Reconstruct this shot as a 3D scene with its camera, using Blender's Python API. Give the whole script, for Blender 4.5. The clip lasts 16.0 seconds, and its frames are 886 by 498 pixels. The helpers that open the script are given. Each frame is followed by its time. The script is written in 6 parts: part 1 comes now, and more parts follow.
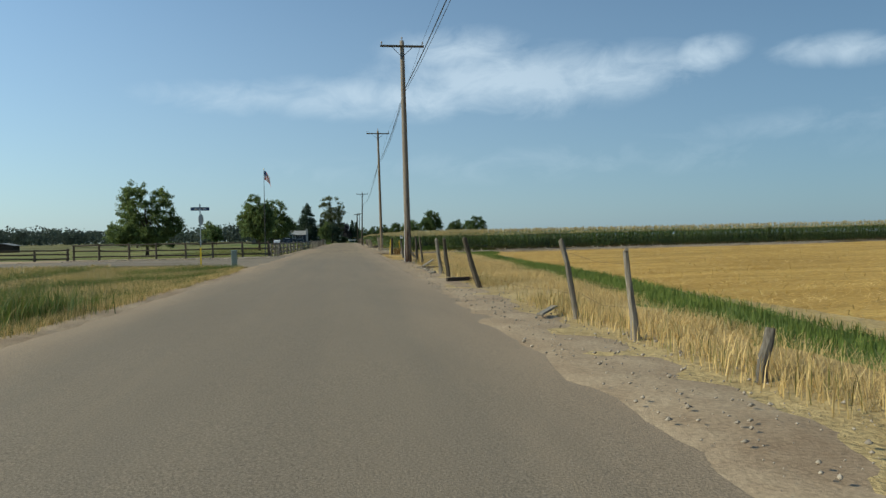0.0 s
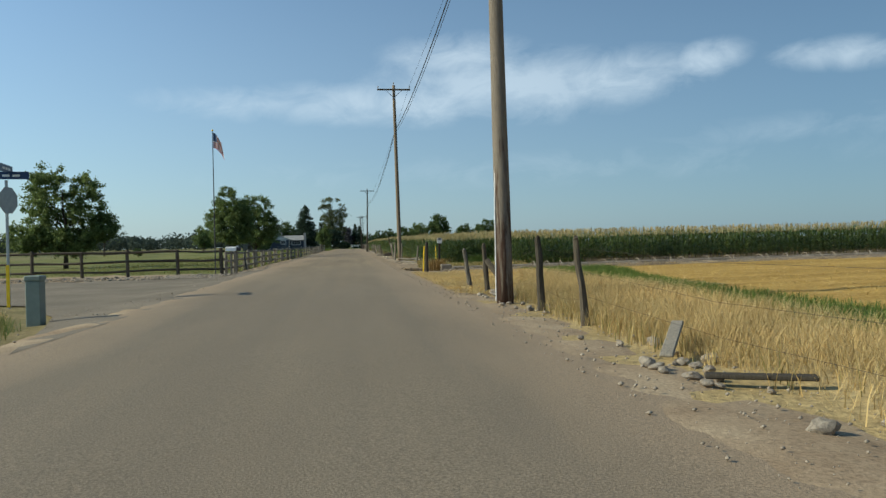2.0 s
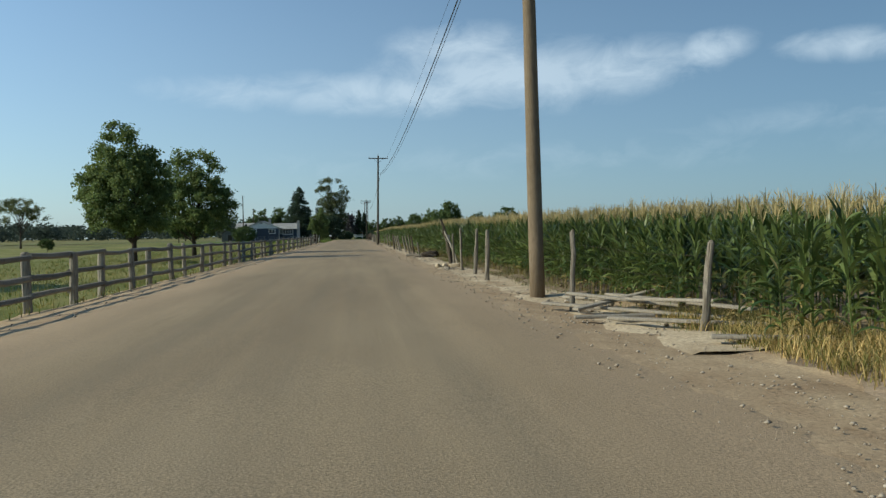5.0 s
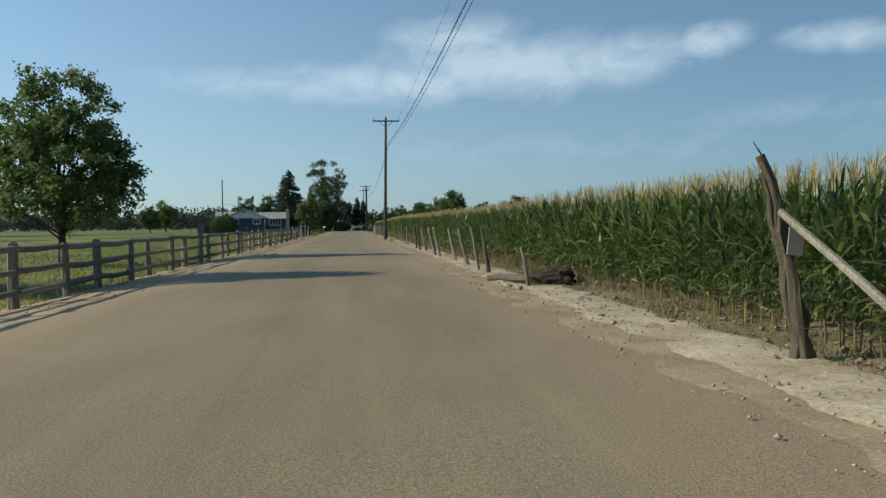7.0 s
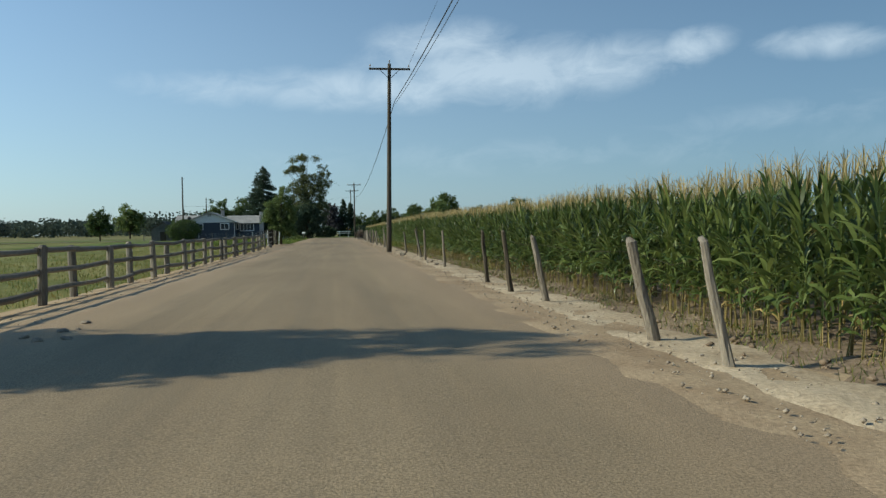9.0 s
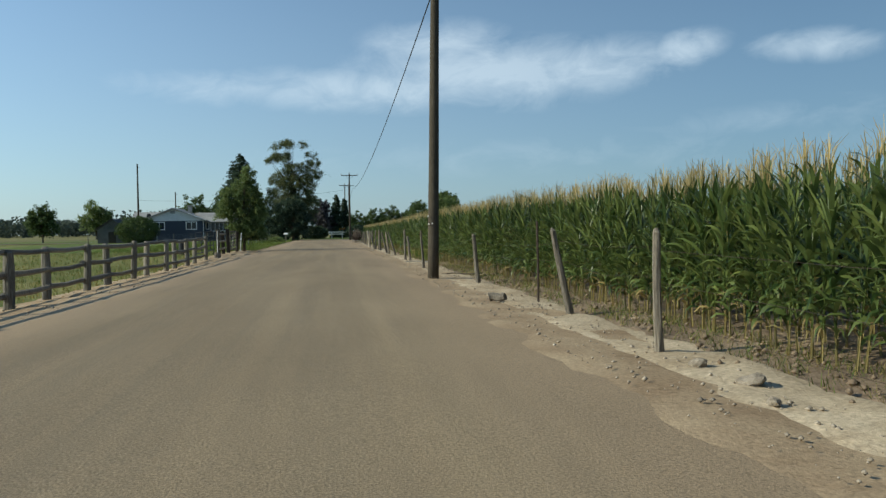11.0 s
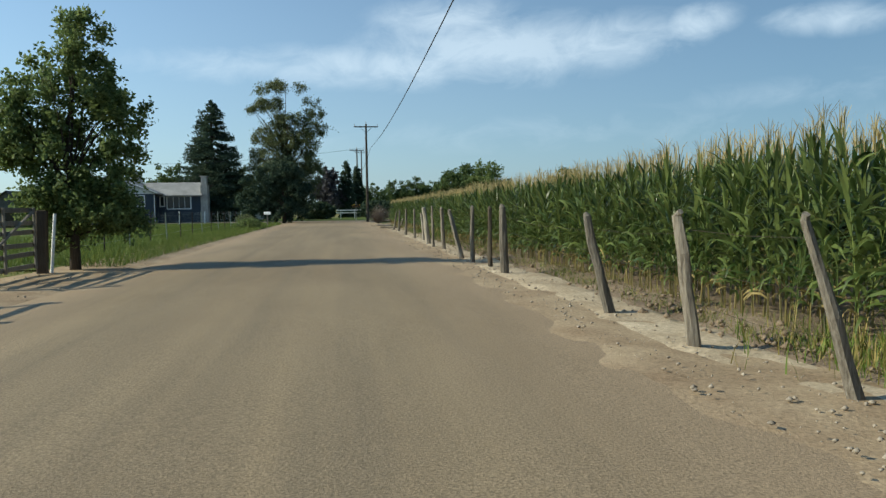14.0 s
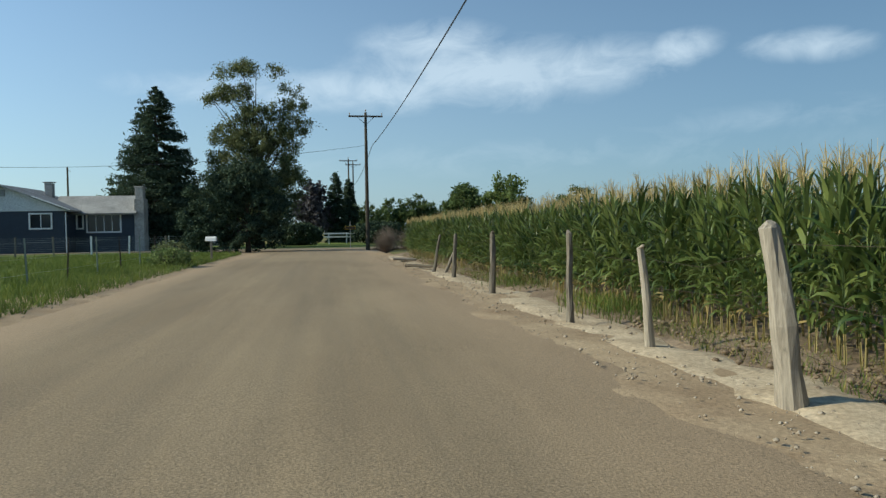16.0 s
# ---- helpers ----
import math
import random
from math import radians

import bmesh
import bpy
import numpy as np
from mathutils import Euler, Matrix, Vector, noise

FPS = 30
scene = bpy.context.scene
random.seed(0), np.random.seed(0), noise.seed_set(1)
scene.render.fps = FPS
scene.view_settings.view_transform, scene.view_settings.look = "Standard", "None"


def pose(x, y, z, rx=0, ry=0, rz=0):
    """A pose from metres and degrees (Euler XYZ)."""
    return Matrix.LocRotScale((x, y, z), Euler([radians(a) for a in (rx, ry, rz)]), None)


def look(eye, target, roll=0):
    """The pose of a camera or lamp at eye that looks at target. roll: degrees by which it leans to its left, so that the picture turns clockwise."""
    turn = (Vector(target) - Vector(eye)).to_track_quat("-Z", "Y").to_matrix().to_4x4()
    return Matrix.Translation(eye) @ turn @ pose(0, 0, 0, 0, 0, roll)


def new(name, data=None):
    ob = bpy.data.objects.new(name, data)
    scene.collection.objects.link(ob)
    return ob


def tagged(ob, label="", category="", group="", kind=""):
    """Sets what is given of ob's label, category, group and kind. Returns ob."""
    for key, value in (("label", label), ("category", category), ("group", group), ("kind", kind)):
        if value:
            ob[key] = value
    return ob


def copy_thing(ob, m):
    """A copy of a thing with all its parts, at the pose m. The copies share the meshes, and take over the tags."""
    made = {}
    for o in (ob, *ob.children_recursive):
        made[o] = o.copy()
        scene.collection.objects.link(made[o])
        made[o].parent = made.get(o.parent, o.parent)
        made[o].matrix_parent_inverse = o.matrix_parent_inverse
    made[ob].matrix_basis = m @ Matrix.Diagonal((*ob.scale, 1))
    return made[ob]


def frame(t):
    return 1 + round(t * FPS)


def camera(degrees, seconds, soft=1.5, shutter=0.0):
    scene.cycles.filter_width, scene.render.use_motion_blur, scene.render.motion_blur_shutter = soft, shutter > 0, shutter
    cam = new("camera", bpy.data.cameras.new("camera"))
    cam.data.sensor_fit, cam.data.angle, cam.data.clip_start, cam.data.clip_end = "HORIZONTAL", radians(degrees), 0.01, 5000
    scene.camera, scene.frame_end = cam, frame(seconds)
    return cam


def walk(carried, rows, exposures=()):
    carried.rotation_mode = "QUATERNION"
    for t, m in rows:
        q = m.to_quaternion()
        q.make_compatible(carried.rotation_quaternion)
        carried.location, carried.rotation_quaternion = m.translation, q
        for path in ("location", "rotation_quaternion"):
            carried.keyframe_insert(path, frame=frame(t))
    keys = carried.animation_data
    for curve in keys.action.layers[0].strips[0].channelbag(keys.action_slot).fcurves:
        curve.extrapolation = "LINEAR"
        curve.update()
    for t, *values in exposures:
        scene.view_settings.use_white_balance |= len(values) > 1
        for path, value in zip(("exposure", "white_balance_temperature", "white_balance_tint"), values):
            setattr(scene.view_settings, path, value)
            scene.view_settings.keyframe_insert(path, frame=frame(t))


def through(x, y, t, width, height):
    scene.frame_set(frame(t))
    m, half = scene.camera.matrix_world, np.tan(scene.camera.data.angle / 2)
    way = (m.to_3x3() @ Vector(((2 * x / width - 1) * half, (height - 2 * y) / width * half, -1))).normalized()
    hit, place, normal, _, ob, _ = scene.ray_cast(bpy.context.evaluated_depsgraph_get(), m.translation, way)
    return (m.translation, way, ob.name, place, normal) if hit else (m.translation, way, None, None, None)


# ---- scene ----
cam = camera(62.0, 16.0, soft=1.4)

# seconds, x, y, z, yaw, pitch, roll
ROWS_A = [
    (0.0, 0.106, 0.000, 1.365, -7.282, -0.890, 0.919), (0.5, 0.120, 6.608, 1.365, -7.373, -0.580, 0.860),
    (1.0, 0.140, 13.230, 1.365, -7.341, -0.456, 0.861), (1.5, 0.122, 19.934, 1.360, -7.253, -2.025, 0.713),
    (2.0, 0.082, 26.733, 1.355, -7.089, -0.485, 1.146), (2.5, 0.064, 33.666, 1.360, -7.014, -2.335, 0.991),
    (3.0, 0.061, 40.640, 1.360, -6.910, -1.333, 0.846), (3.5, 0.020, 47.633, 1.365, -7.014, -1.517, 0.803),
    (4.0, -0.036, 54.530, 1.370, -6.924, -1.094, 1.077),
]
ROWS_B = [
    (6.5, -0.231, 87.866, 1.370, -6.902, -1.784, 0.554), (7.0, -0.256, 94.393, 1.370, -7.125, -1.930, 0.749),
    (7.5, -0.285, 100.790, 1.365, -7.481, -1.540, 0.729), (8.0, -0.283, 107.089, 1.355, -7.789, -1.358, 1.088),
    (8.5, -0.234, 113.370, 1.360, -7.981, -1.108, 1.343), (9.0, -0.200, 119.659, 1.355, -8.216, -1.556, 0.957),
]
ROWS_C = [
    (11.5, 0.157, 150.972, 1.370, -8.760, -1.504, 0.806), (12.0, 0.179, 157.168, 1.375, -8.635, -1.678, 0.718),
    (12.5, 0.196, 163.339, 1.370, -8.520, -1.666, 0.790), (13.0, 0.229, 169.506, 1.360, -8.356, -1.716, 0.775),
    (13.5, 0.197, 175.607, 1.355, -8.126, -2.018, 0.840), (14.0, 0.143, 181.585, 1.355, -8.080, -3.230, 0.884),
    (14.5, 0.132, 187.514, 1.365, -8.114, -1.574, 1.387), (15.0, 0.098, 193.350, 1.355, -8.390, -1.156, 1.238),
    (15.5, 0.076, 199.080, 1.360, -8.548, -1.225, 1.043), (16.0, 0.053, 204.683, 1.350, -9.107, -1.465, 0.938),
]
walk(cam, [(t, pose(x, y, z, 90 + pitch, roll, yaw)) for t, x, y, z, yaw, pitch, roll in ROWS_A + ROWS_B + ROWS_C],
     [(0.0, -0.05, 6500, 2.0), (9.0, -0.05, 6500, 2.0), (12.5, 0.02, 6500, 2.0), (14.0, 0.14, 6500, 2.0), (15.0, 0.14, 6500, 2.0), (16.0, 0.06, 6500, 2.0)])

# ---- light: clear morning, sun low on the left, thin cloud band ahead ----
SUN_EL, SUN_AZ = 30.0, -92.0          # azimuth from +y towards +x
world = bpy.data.worlds.new("world")
scene.world = world
world.use_nodes = True
wn, wl = world.node_tree.nodes, world.node_tree.links
wn.clear()


def wnode(kind, **inputs):
    n = wn.new(kind)
    for k, v in inputs.items():
        n.inputs[k].default_value = v
    return n


def wmath(op, a, b=None, clamp=False):
    n = wn.new("ShaderNodeMath")
    n.operation, n.use_clamp = op, clamp
    for i, v in enumerate((a, b)):
        if v is None:
            continue
        if isinstance(v, (int, float)):
            n.inputs[i].default_value = v
        else:
            wl.new(v, n.inputs[i])
    return n.outputs[0]


sky = wn.new("ShaderNodeTexSky")
sky.sky_type, sky.sun_disc = "NISHITA", False
sky.sun_elevation, sky.sun_rotation = radians(SUN_EL), radians(SUN_AZ)
sky.air_density, sky.dust_density, sky.ozone_density = 1.0, 0.6, 3.0
geo = wn.new("ShaderNodeTexCoord")
sep = wn.new("ShaderNodeSeparateXYZ")
wl.new(geo.outputs["Generated"], sep.inputs[0])
az = wmath("MULTIPLY", wmath("ARCTAN2", sep.outputs[0], sep.outputs[1]), 57.2958)
el = wmath("MULTIPLY", wmath("ARCSINE", sep.outputs[2]), 57.2958)
comb = wn.new("ShaderNodeCombineXYZ")
wl.new(wmath("MULTIPLY", az, 0.13), comb.inputs[0])
wl.new(wmath("MULTIPLY", wmath("ADD", el, wmath("MULTIPLY", az, -0.05)), 0.24), comb.inputs[1])
puff = wnode("ShaderNodeTexNoise", Scale=1.7, Detail=12.0, Roughness=0.62, Distortion=0.5)
wl.new(comb.outputs[0], puff.inputs["Vector"])


def blob(a, e, wa, we, tilt=0.0):
    """Soft patch of cloud round a direction (degrees), its long side tilted."""
    da = wmath("SUBTRACT", az, a)
    de = wmath("SUBTRACT", wmath("SUBTRACT", el, e), wmath("MULTIPLY", da, tilt))
    r2 = wmath("ADD", wmath("POWER", wmath("ABSOLUTE", wmath("DIVIDE", da, wa)), 2.0),
               wmath("POWER", wmath("ABSOLUTE", wmath("DIVIDE", de, we)), 2.0))
    return wmath("SUBTRACT", 1.0, r2, clamp=True)


patches = None
for a, e, wa, we, tilt, k in ((12.0, 11.8, 14.0, 3.3, 0.0, 1.0), (20.0, 12.0, 9.0, 2.5, 0.03, 1.0), (27.0, 12.8, 3.6, 1.6, 0.14, 1.0), (4.0, 10.7, 15.0, 2.1, 0.0, 0.95), (8.5, 13.9, 7.0, 2.4, 0.0, 0.95),
                              (35.5, 12.2, 5.0, 1.4, -0.06, 0.95), (-5.0, 10.6, 12.0, 1.6, 0.0, 0.75), (14.0, 5.5, 30.0, 1.6, 0.02, 0.28), (34.0, 7.6, 12.0, 1.3, 0.03, 0.30),
                              (60.0, 15.0, 14.0, 3.0, 0.0, 1.0), (-70.0, 13.0, 20.0, 3.0, 0.0, 1.0)):
    b = wmath("MULTIPLY", blob(a, e, wa, we, tilt), k)
    patches = b if patches is None else wmath("MAXIMUM", patches, b)
veil = wmath("ADD", wmath("MULTIPLY", patches, 0.95), wmath("MULTIPLY", wmath("SUBTRACT", puff.outputs["Fac"], 0.52), 2.4), clamp=True)
veil = wmath("MULTIPLY", wmath("MULTIPLY", veil, wmath("POWER", patches, 0.75)), 0.57)
# the sky is brighter and hazier on the sun's side
side = wmath("MULTIPLY", sep.outputs[0], -1.0)
gain = wn.new("ShaderNodeVectorMath")
gain.operation = "SCALE"
wl.new(sky.outputs[0], gain.inputs[0])
wl.new(wmath("ADD", 1.04, wmath("MULTIPLY", side, 0.60)), gain.inputs["Scale"])
deep = wn.new("ShaderNodeVectorMath")
deep.operation = "MULTIPLY"
wl.new(gain.outputs[0], deep.inputs[0])
deep.inputs[1].default_value = (0.745, 1.015, 1.145)
haze = wmath("MULTIPLY", wmath("SUBTRACT", 1.0, wmath("DIVIDE", wmath("ABSOLUTE", el), 34.0), clamp=True), 0.60)
hue = wn.new("ShaderNodeMix")
hue.data_type = "RGBA"
wl.new(wmath("ADD", 0.45, wmath("MULTIPLY", side, 0.8), clamp=True), hue.inputs["Factor"])
hue.inputs[6].default_value = (2.55, 3.50, 4.85, 1)
hue.inputs[7].default_value = (5.6, 6.25, 7.2, 1)
mix1 = wn.new("ShaderNodeMix")
mix1.data_type = "RGBA"
wl.new(haze, mix1.inputs["Factor"])
wl.new(deep.outputs[0], mix1.inputs[6])
wl.new(hue.outputs[2], mix1.inputs[7])
mix2 = wn.new("ShaderNodeMix")
mix2.data_type = "RGBA"
wl.new(veil, mix2.inputs["Factor"])
wl.new(mix1.outputs[2], mix2.inputs[6])
mix2.inputs[7].default_value = (6.9, 7.9, 9.2, 1)
bg = wn.new("ShaderNodeBackground")
bg.inputs["Strength"].default_value = 0.11
wl.new(mix2.outputs[2], bg.inputs["Color"])
out = wn.new("ShaderNodeOutputWorld")
wl.new(bg.outputs[0], out.inputs["Surface"])

sun = new("sun", bpy.data.lights.new("sun", "SUN"))
sun.data.energy, sun.data.angle, sun.data.color = 4.8, radians(0.6), (1.0, 0.90, 0.72)
sa, se = radians(SUN_AZ), radians(SUN_EL)
sun.matrix_world = look((60 * math.sin(sa) * math.cos(se), 60 * math.cos(sa) * math.cos(se), 60 * math.sin(se)), (0, 0, 0))

# ---- materials ----


class Mat:
    """Small wrapper to write node materials in few lines."""

    def __init__(self, name, rough=0.9, spec=0.2):
        self.m = bpy.data.materials.new(name)
        self.m.use_nodes = True
        self.n, self.l = self.m.node_tree.nodes, self.m.node_tree.links
        self.b = self.n["Principled BSDF"]
        self.b.inputs["Roughness"].default_value = rough
        self.b.inputs["Specular IOR Level"].default_value = spec
        self.co = self.n.new("ShaderNodeTexCoord").outputs["Object"]

    def noise(self, scale, detail=4.0, rough=0.6, stretch=None, distort=0.0):
        n = self.n.new("ShaderNodeTexNoise")
        n.inputs["Scale"].default_value, n.inputs["Detail"].default_value = scale, detail
        n.inputs["Roughness"].default_value, n.inputs["Distortion"].default_value = rough, distort
        co = self.co
        if stretch:
            mp = self.n.new("ShaderNodeMapping")
            mp.inputs["Scale"].default_value = stretch
            self.l.new(co, mp.inputs["Vector"])
            co = mp.outputs[0]
        self.l.new(co, n.inputs["Vector"])
        return n.outputs["Fac"]

    def ramp(self, fac, *stops):
        r = self.n.new("ShaderNodeValToRGB")
        els = r.color_ramp.elements
        while len(els) < len(stops):
            els.new(0.5)
        for e, (p, c) in zip(els, stops):
            e.position, e.color = p, (*c, 1)
        self.l.new(fac, r.inputs["Fac"])
        return r.outputs["Color"]

    def mix(self, fac, a, b, mode="MIX"):
        x = self.n.new("ShaderNodeMix")
        x.data_type, x.blend_type = "RGBA", mode
        for sock, v in ((x.inputs["Factor"], fac), (x.inputs[6], a), (x.inputs[7], b)):
            if isinstance(v, (int, float)):
                sock.default_value = v
            elif isinstance(v, tuple):
                sock.default_value = (*v, 1)
            else:
                self.l.new(v, sock)
        return x.outputs[2]

    def math(self, op, a, b=0.0, clamp=True):
        x = self.n.new("ShaderNodeMath")
        x.operation, x.use_clamp = op, clamp
        for sock, v in ((x.inputs[0], a), (x.inputs[1], b)):
            if isinstance(v, (int, float)):
                sock.default_value = v
            else:
                self.l.new(v, sock)
        return x.outputs[0]

    def color(self, c):
        self.l.new(c, self.b.inputs["Base Color"])
        return self

    def bump(self, fac, strength=0.5, dist=0.02):
        b = self.n.new("ShaderNodeBump")
        b.inputs["Strength"].default_value, b.inputs["Distance"].default_value = strength, dist
        self.l.new(fac, b.inputs["Height"])
        self.l.new(b.outputs[0], self.b.inputs["Normal"])
        return self

    def island(self):
        return self.n.new("ShaderNodeNewGeometry").outputs["Random Per Island"]

    def obrand(self):
        return self.n.new("ShaderNodeObjectInfo").outputs["Random"]

    def thin(self, amount, tint):
        """Leaf: lets part of the light through."""
        t = self.n.new("ShaderNodeBsdfTranslucent")
        if isinstance(tint, tuple):
            t.inputs["Color"].default_value = (*tint, 1)
        else:
            self.l.new(tint, t.inputs["Color"])
        x = self.n.new("ShaderNodeMixShader")
        x.inputs[0].default_value = amount
        o = self.n["Material Output"]
        self.l.new(self.b.outputs[0], x.inputs[1])
        self.l.new(t.outputs[0], x.inputs[2])
        self.l.new(x.outputs[0], o.inputs["Surface"])
        return self


def speckled(name, lo, hi, fine, coarse, rough=0.95, bump=0.4, dist=0.02, mid=None, stretch=None):
    """Ground-like stuff: a colour range over coarse patches with fine grain on it."""
    m = Mat(name, rough, 0.15)
    big = m.noise(coarse, 5, 0.65, stretch)
    small = m.noise(fine, 4, 0.7)
    stops = ((0.32, lo), (0.68, hi)) if mid is None else ((0.30, lo), (0.5, mid), (0.70, hi))
    base = m.ramp(big, *stops)
    grain = m.ramp(small, (0.30, (0.62, 0.62, 0.62)), (0.72, (1.22, 1.22, 1.22)))
    m.color(m.mix(1.0, base, grain, "MULTIPLY")).bump(small, bump, dist)
    return m


def wood_mat(name, lo, hi, rough=0.88):
    m = Mat(name, rough, 0.2)
    grain = m.noise(9.0, 6, 0.7, (6.0, 6.0, 0.45), 0.4)
    blot = m.noise(1.3, 3, 0.6)
    c = m.ramp(grain, (0.28, lo), (0.70, hi))
    c = m.mix(m.math("MULTIPLY", blot, 0.55), c, tuple(0.45 * v for v in lo))
    tone = m.ramp(m.obrand(), (0.0, (0.72, 0.72, 0.72)), (1.0, (1.25, 1.22, 1.18)))
    m.color(m.mix(1.0, c, tone, "MULTIPLY")).bump(grain, 0.7, 0.01)
    return m


def peeled_mat():
    """Old pole: long pale strips where the surface has peeled, red-brown wood between."""
    m = Mat("peeling_pole_wood", 0.88, 0.2)
    grain = m.noise(12.0, 6, 0.7, (6.0, 6.0, 0.35), 0.4)
    strips = m.noise(2.6, 5, 0.65, (2.6, 2.6, 0.30), 0.6)
    s = m.n.new("ShaderNodeSeparateXYZ")
    m.l.new(m.co, s.inputs[0])
    worn = m.math("ADD", strips, m.math("MULTIPLY", m.math("SUBTRACT", s.outputs[2], 1.6, False), 0.05, False), False)
    c = m.mix(m.ramp(worn, (0.44, (0, 0, 0)), (0.56, (1, 1, 1))), (0.070, 0.040, 0.027), (0.215, 0.180, 0.142))
    tone = m.ramp(grain, (0.28, (0.55, 0.55, 0.55)), (0.70, (1.25, 1.25, 1.25)))
    m.color(m.mix(1.0, c, tone, "MULTIPLY")).bump(grain, 0.8, 0.012)
    return m


def leaf_mat(name, lo, hi, through=0.3, rough=0.55, spec=0.3):
    m = Mat(name, rough, spec)
    c = m.ramp(m.island(), (0.0, lo), (1.0, hi))
    blot = m.ramp(m.noise(0.35, 2, 0.5), (0.3, (0.75, 0.78, 0.75)), (0.7, (1.2, 1.15, 1.05)))
    c = m.mix(1.0, c, blot, "MULTIPLY")
    m.color(c).thin(through, c)
    return m


def plain(name, c, rough=0.6, metal=0.0, vary=0.12):
    m = Mat(name, rough, 0.35)
    m.b.inputs["Metallic"].default_value = metal
    k = m.ramp(m.noise(6.0, 5, 0.65), (0.3, tuple(v * (1 - vary) for v in c)), (0.7, tuple(v * (1 + vary) for v in c)))
    m.color(k).bump(m.noise(60.0, 3), 0.1, 0.003)
    return m


def road_mat():
    """Chip-sealed road: tan-grey, darker down the wheel lines, sandy towards the edges."""
    m = Mat("chip_seal", 0.9, 0.25)
    s = m.n.new("ShaderNodeSeparateXYZ")
    m.l.new(m.co, s.inputs[0])
    chips = m.noise(55.0, 3, 0.75)
    patch = m.noise(0.45, 5, 0.6, (1.0, 0.22, 1.0))
    streak = m.noise(1.7, 5, 0.62, (1.0, 0.025, 1.0))
    base = m.ramp(patch, (0.3, (0.240, 0.180, 0.110)), (0.7, (0.340, 0.263, 0.163)))
    base = m.mix(m.math("MULTIPLY", m.math("SUBTRACT", streak, 0.30, False), 1.7), base, (0.190, 0.152, 0.102))
    blotch = m.noise(0.16, 4, 0.65, (1.0, 0.4, 1.0))
    base = m.mix(m.math("MULTIPLY", m.math("SUBTRACT", blotch, 0.50, False), 2.2), base, (0.375, 0.292, 0.180))
    # cleaner, greyer seal before the side lane; dusty and tan along the corn
    bare = m.math("ADD", m.math("MULTIPLY", m.math("SUBTRACT", 78.0, s.outputs[1], False), 0.03, False), m.math("SUBTRACT", patch, 0.5, False))
    base = m.mix(m.math("MULTIPLY", bare, 0.62), base, (0.200, 0.168, 0.125))
    off = m.math("ABSOLUTE", m.math("ADD", s.outputs[0], 1.1, False), 0.0, False)
    edge = m.math("MULTIPLY", m.math("SUBTRACT", m.math("ADD", off, m.math("MULTIPLY", patch, 2.4, False), False), 3.3, False), 0.6)
    base = m.mix(m.math("MULTIPLY", edge, 0.85), base, (0.372, 0.276, 0.176))
    grain = m.ramp(chips, (0.30, (0.50, 0.50, 0.50)), (0.72, (1.38, 1.36, 1.34)))
    m.color(m.mix(1.0, base, grain, "MULTIPLY")).bump(chips, 0.55, 0.012)
    return m


M_ROAD = road_mat().m
M_SIDE = speckled("worn_asphalt", (0.175, 0.144, 0.102), (0.265, 0.220, 0.160), 40, 0.3, 0.9, 0.4, 0.01).m
M_SOIL = speckled("field_soil", (0.175, 0.130, 0.090), (0.32, 0.245, 0.170), 14, 0.6, 0.97, 0.8, 0.04).m
M_BANK = speckled("dry_dirt_bank", (0.17, 0.128, 0.086), (0.36, 0.285, 0.195), 14, 0.9, 0.97, 0.8, 0.04).m
M_CHAR = speckled("charred_soil", (0.040, 0.031, 0.023), (0.15, 0.112, 0.076), 14, 1.5, 0.97, 0.6, 0.03).m
M_SAND = speckled("pale_sand", (0.37, 0.285, 0.185), (0.58, 0.48, 0.34), 18, 0.9, 0.97, 0.6, 0.02).m
M_GRAVEL = speckled("shoulder_gravel", (0.300, 0.212, 0.130), (0.475, 0.365, 0.235), 26, 0.8, 0.95, 0.6, 0.014).m
M_STUBBLE = speckled("cut_stubble", (0.34, 0.200, 0.045), (0.62, 0.405, 0.120), 9, 0.5, 0.95, 0.9, 0.06, stretch=(0.16, 1.0, 1.0)).m
M_PASTURE = speckled("pasture", (0.095, 0.125, 0.026), (0.26, 0.235, 0.085), 7, 0.12, 0.97, 0.8, 0.05).m
M_WEEDY = speckled("weedy_ground", (0.13, 0.12, 0.045), (0.32, 0.25, 0.12), 8, 0.25, 0.97, 0.8, 0.05).m
M_GREEN = speckled("green_sward", (0.078, 0.118, 0.025), (0.155, 0.195, 0.046), 9, 0.4, 0.97, 0.8, 0.05).m
M_DRYTURF = speckled("dry_turf", (0.36, 0.260, 0.115), (0.57, 0.430, 0.205), 11, 0.5, 0.97, 0.8, 0.05).m
M_LAND = speckled("far_land", (0.11, 0.12, 0.04), (0.25, 0.215, 0.085), 2, 0.02, 0.97, 0.2, 0.05).m
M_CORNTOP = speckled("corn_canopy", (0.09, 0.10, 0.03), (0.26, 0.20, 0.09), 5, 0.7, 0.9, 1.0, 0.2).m

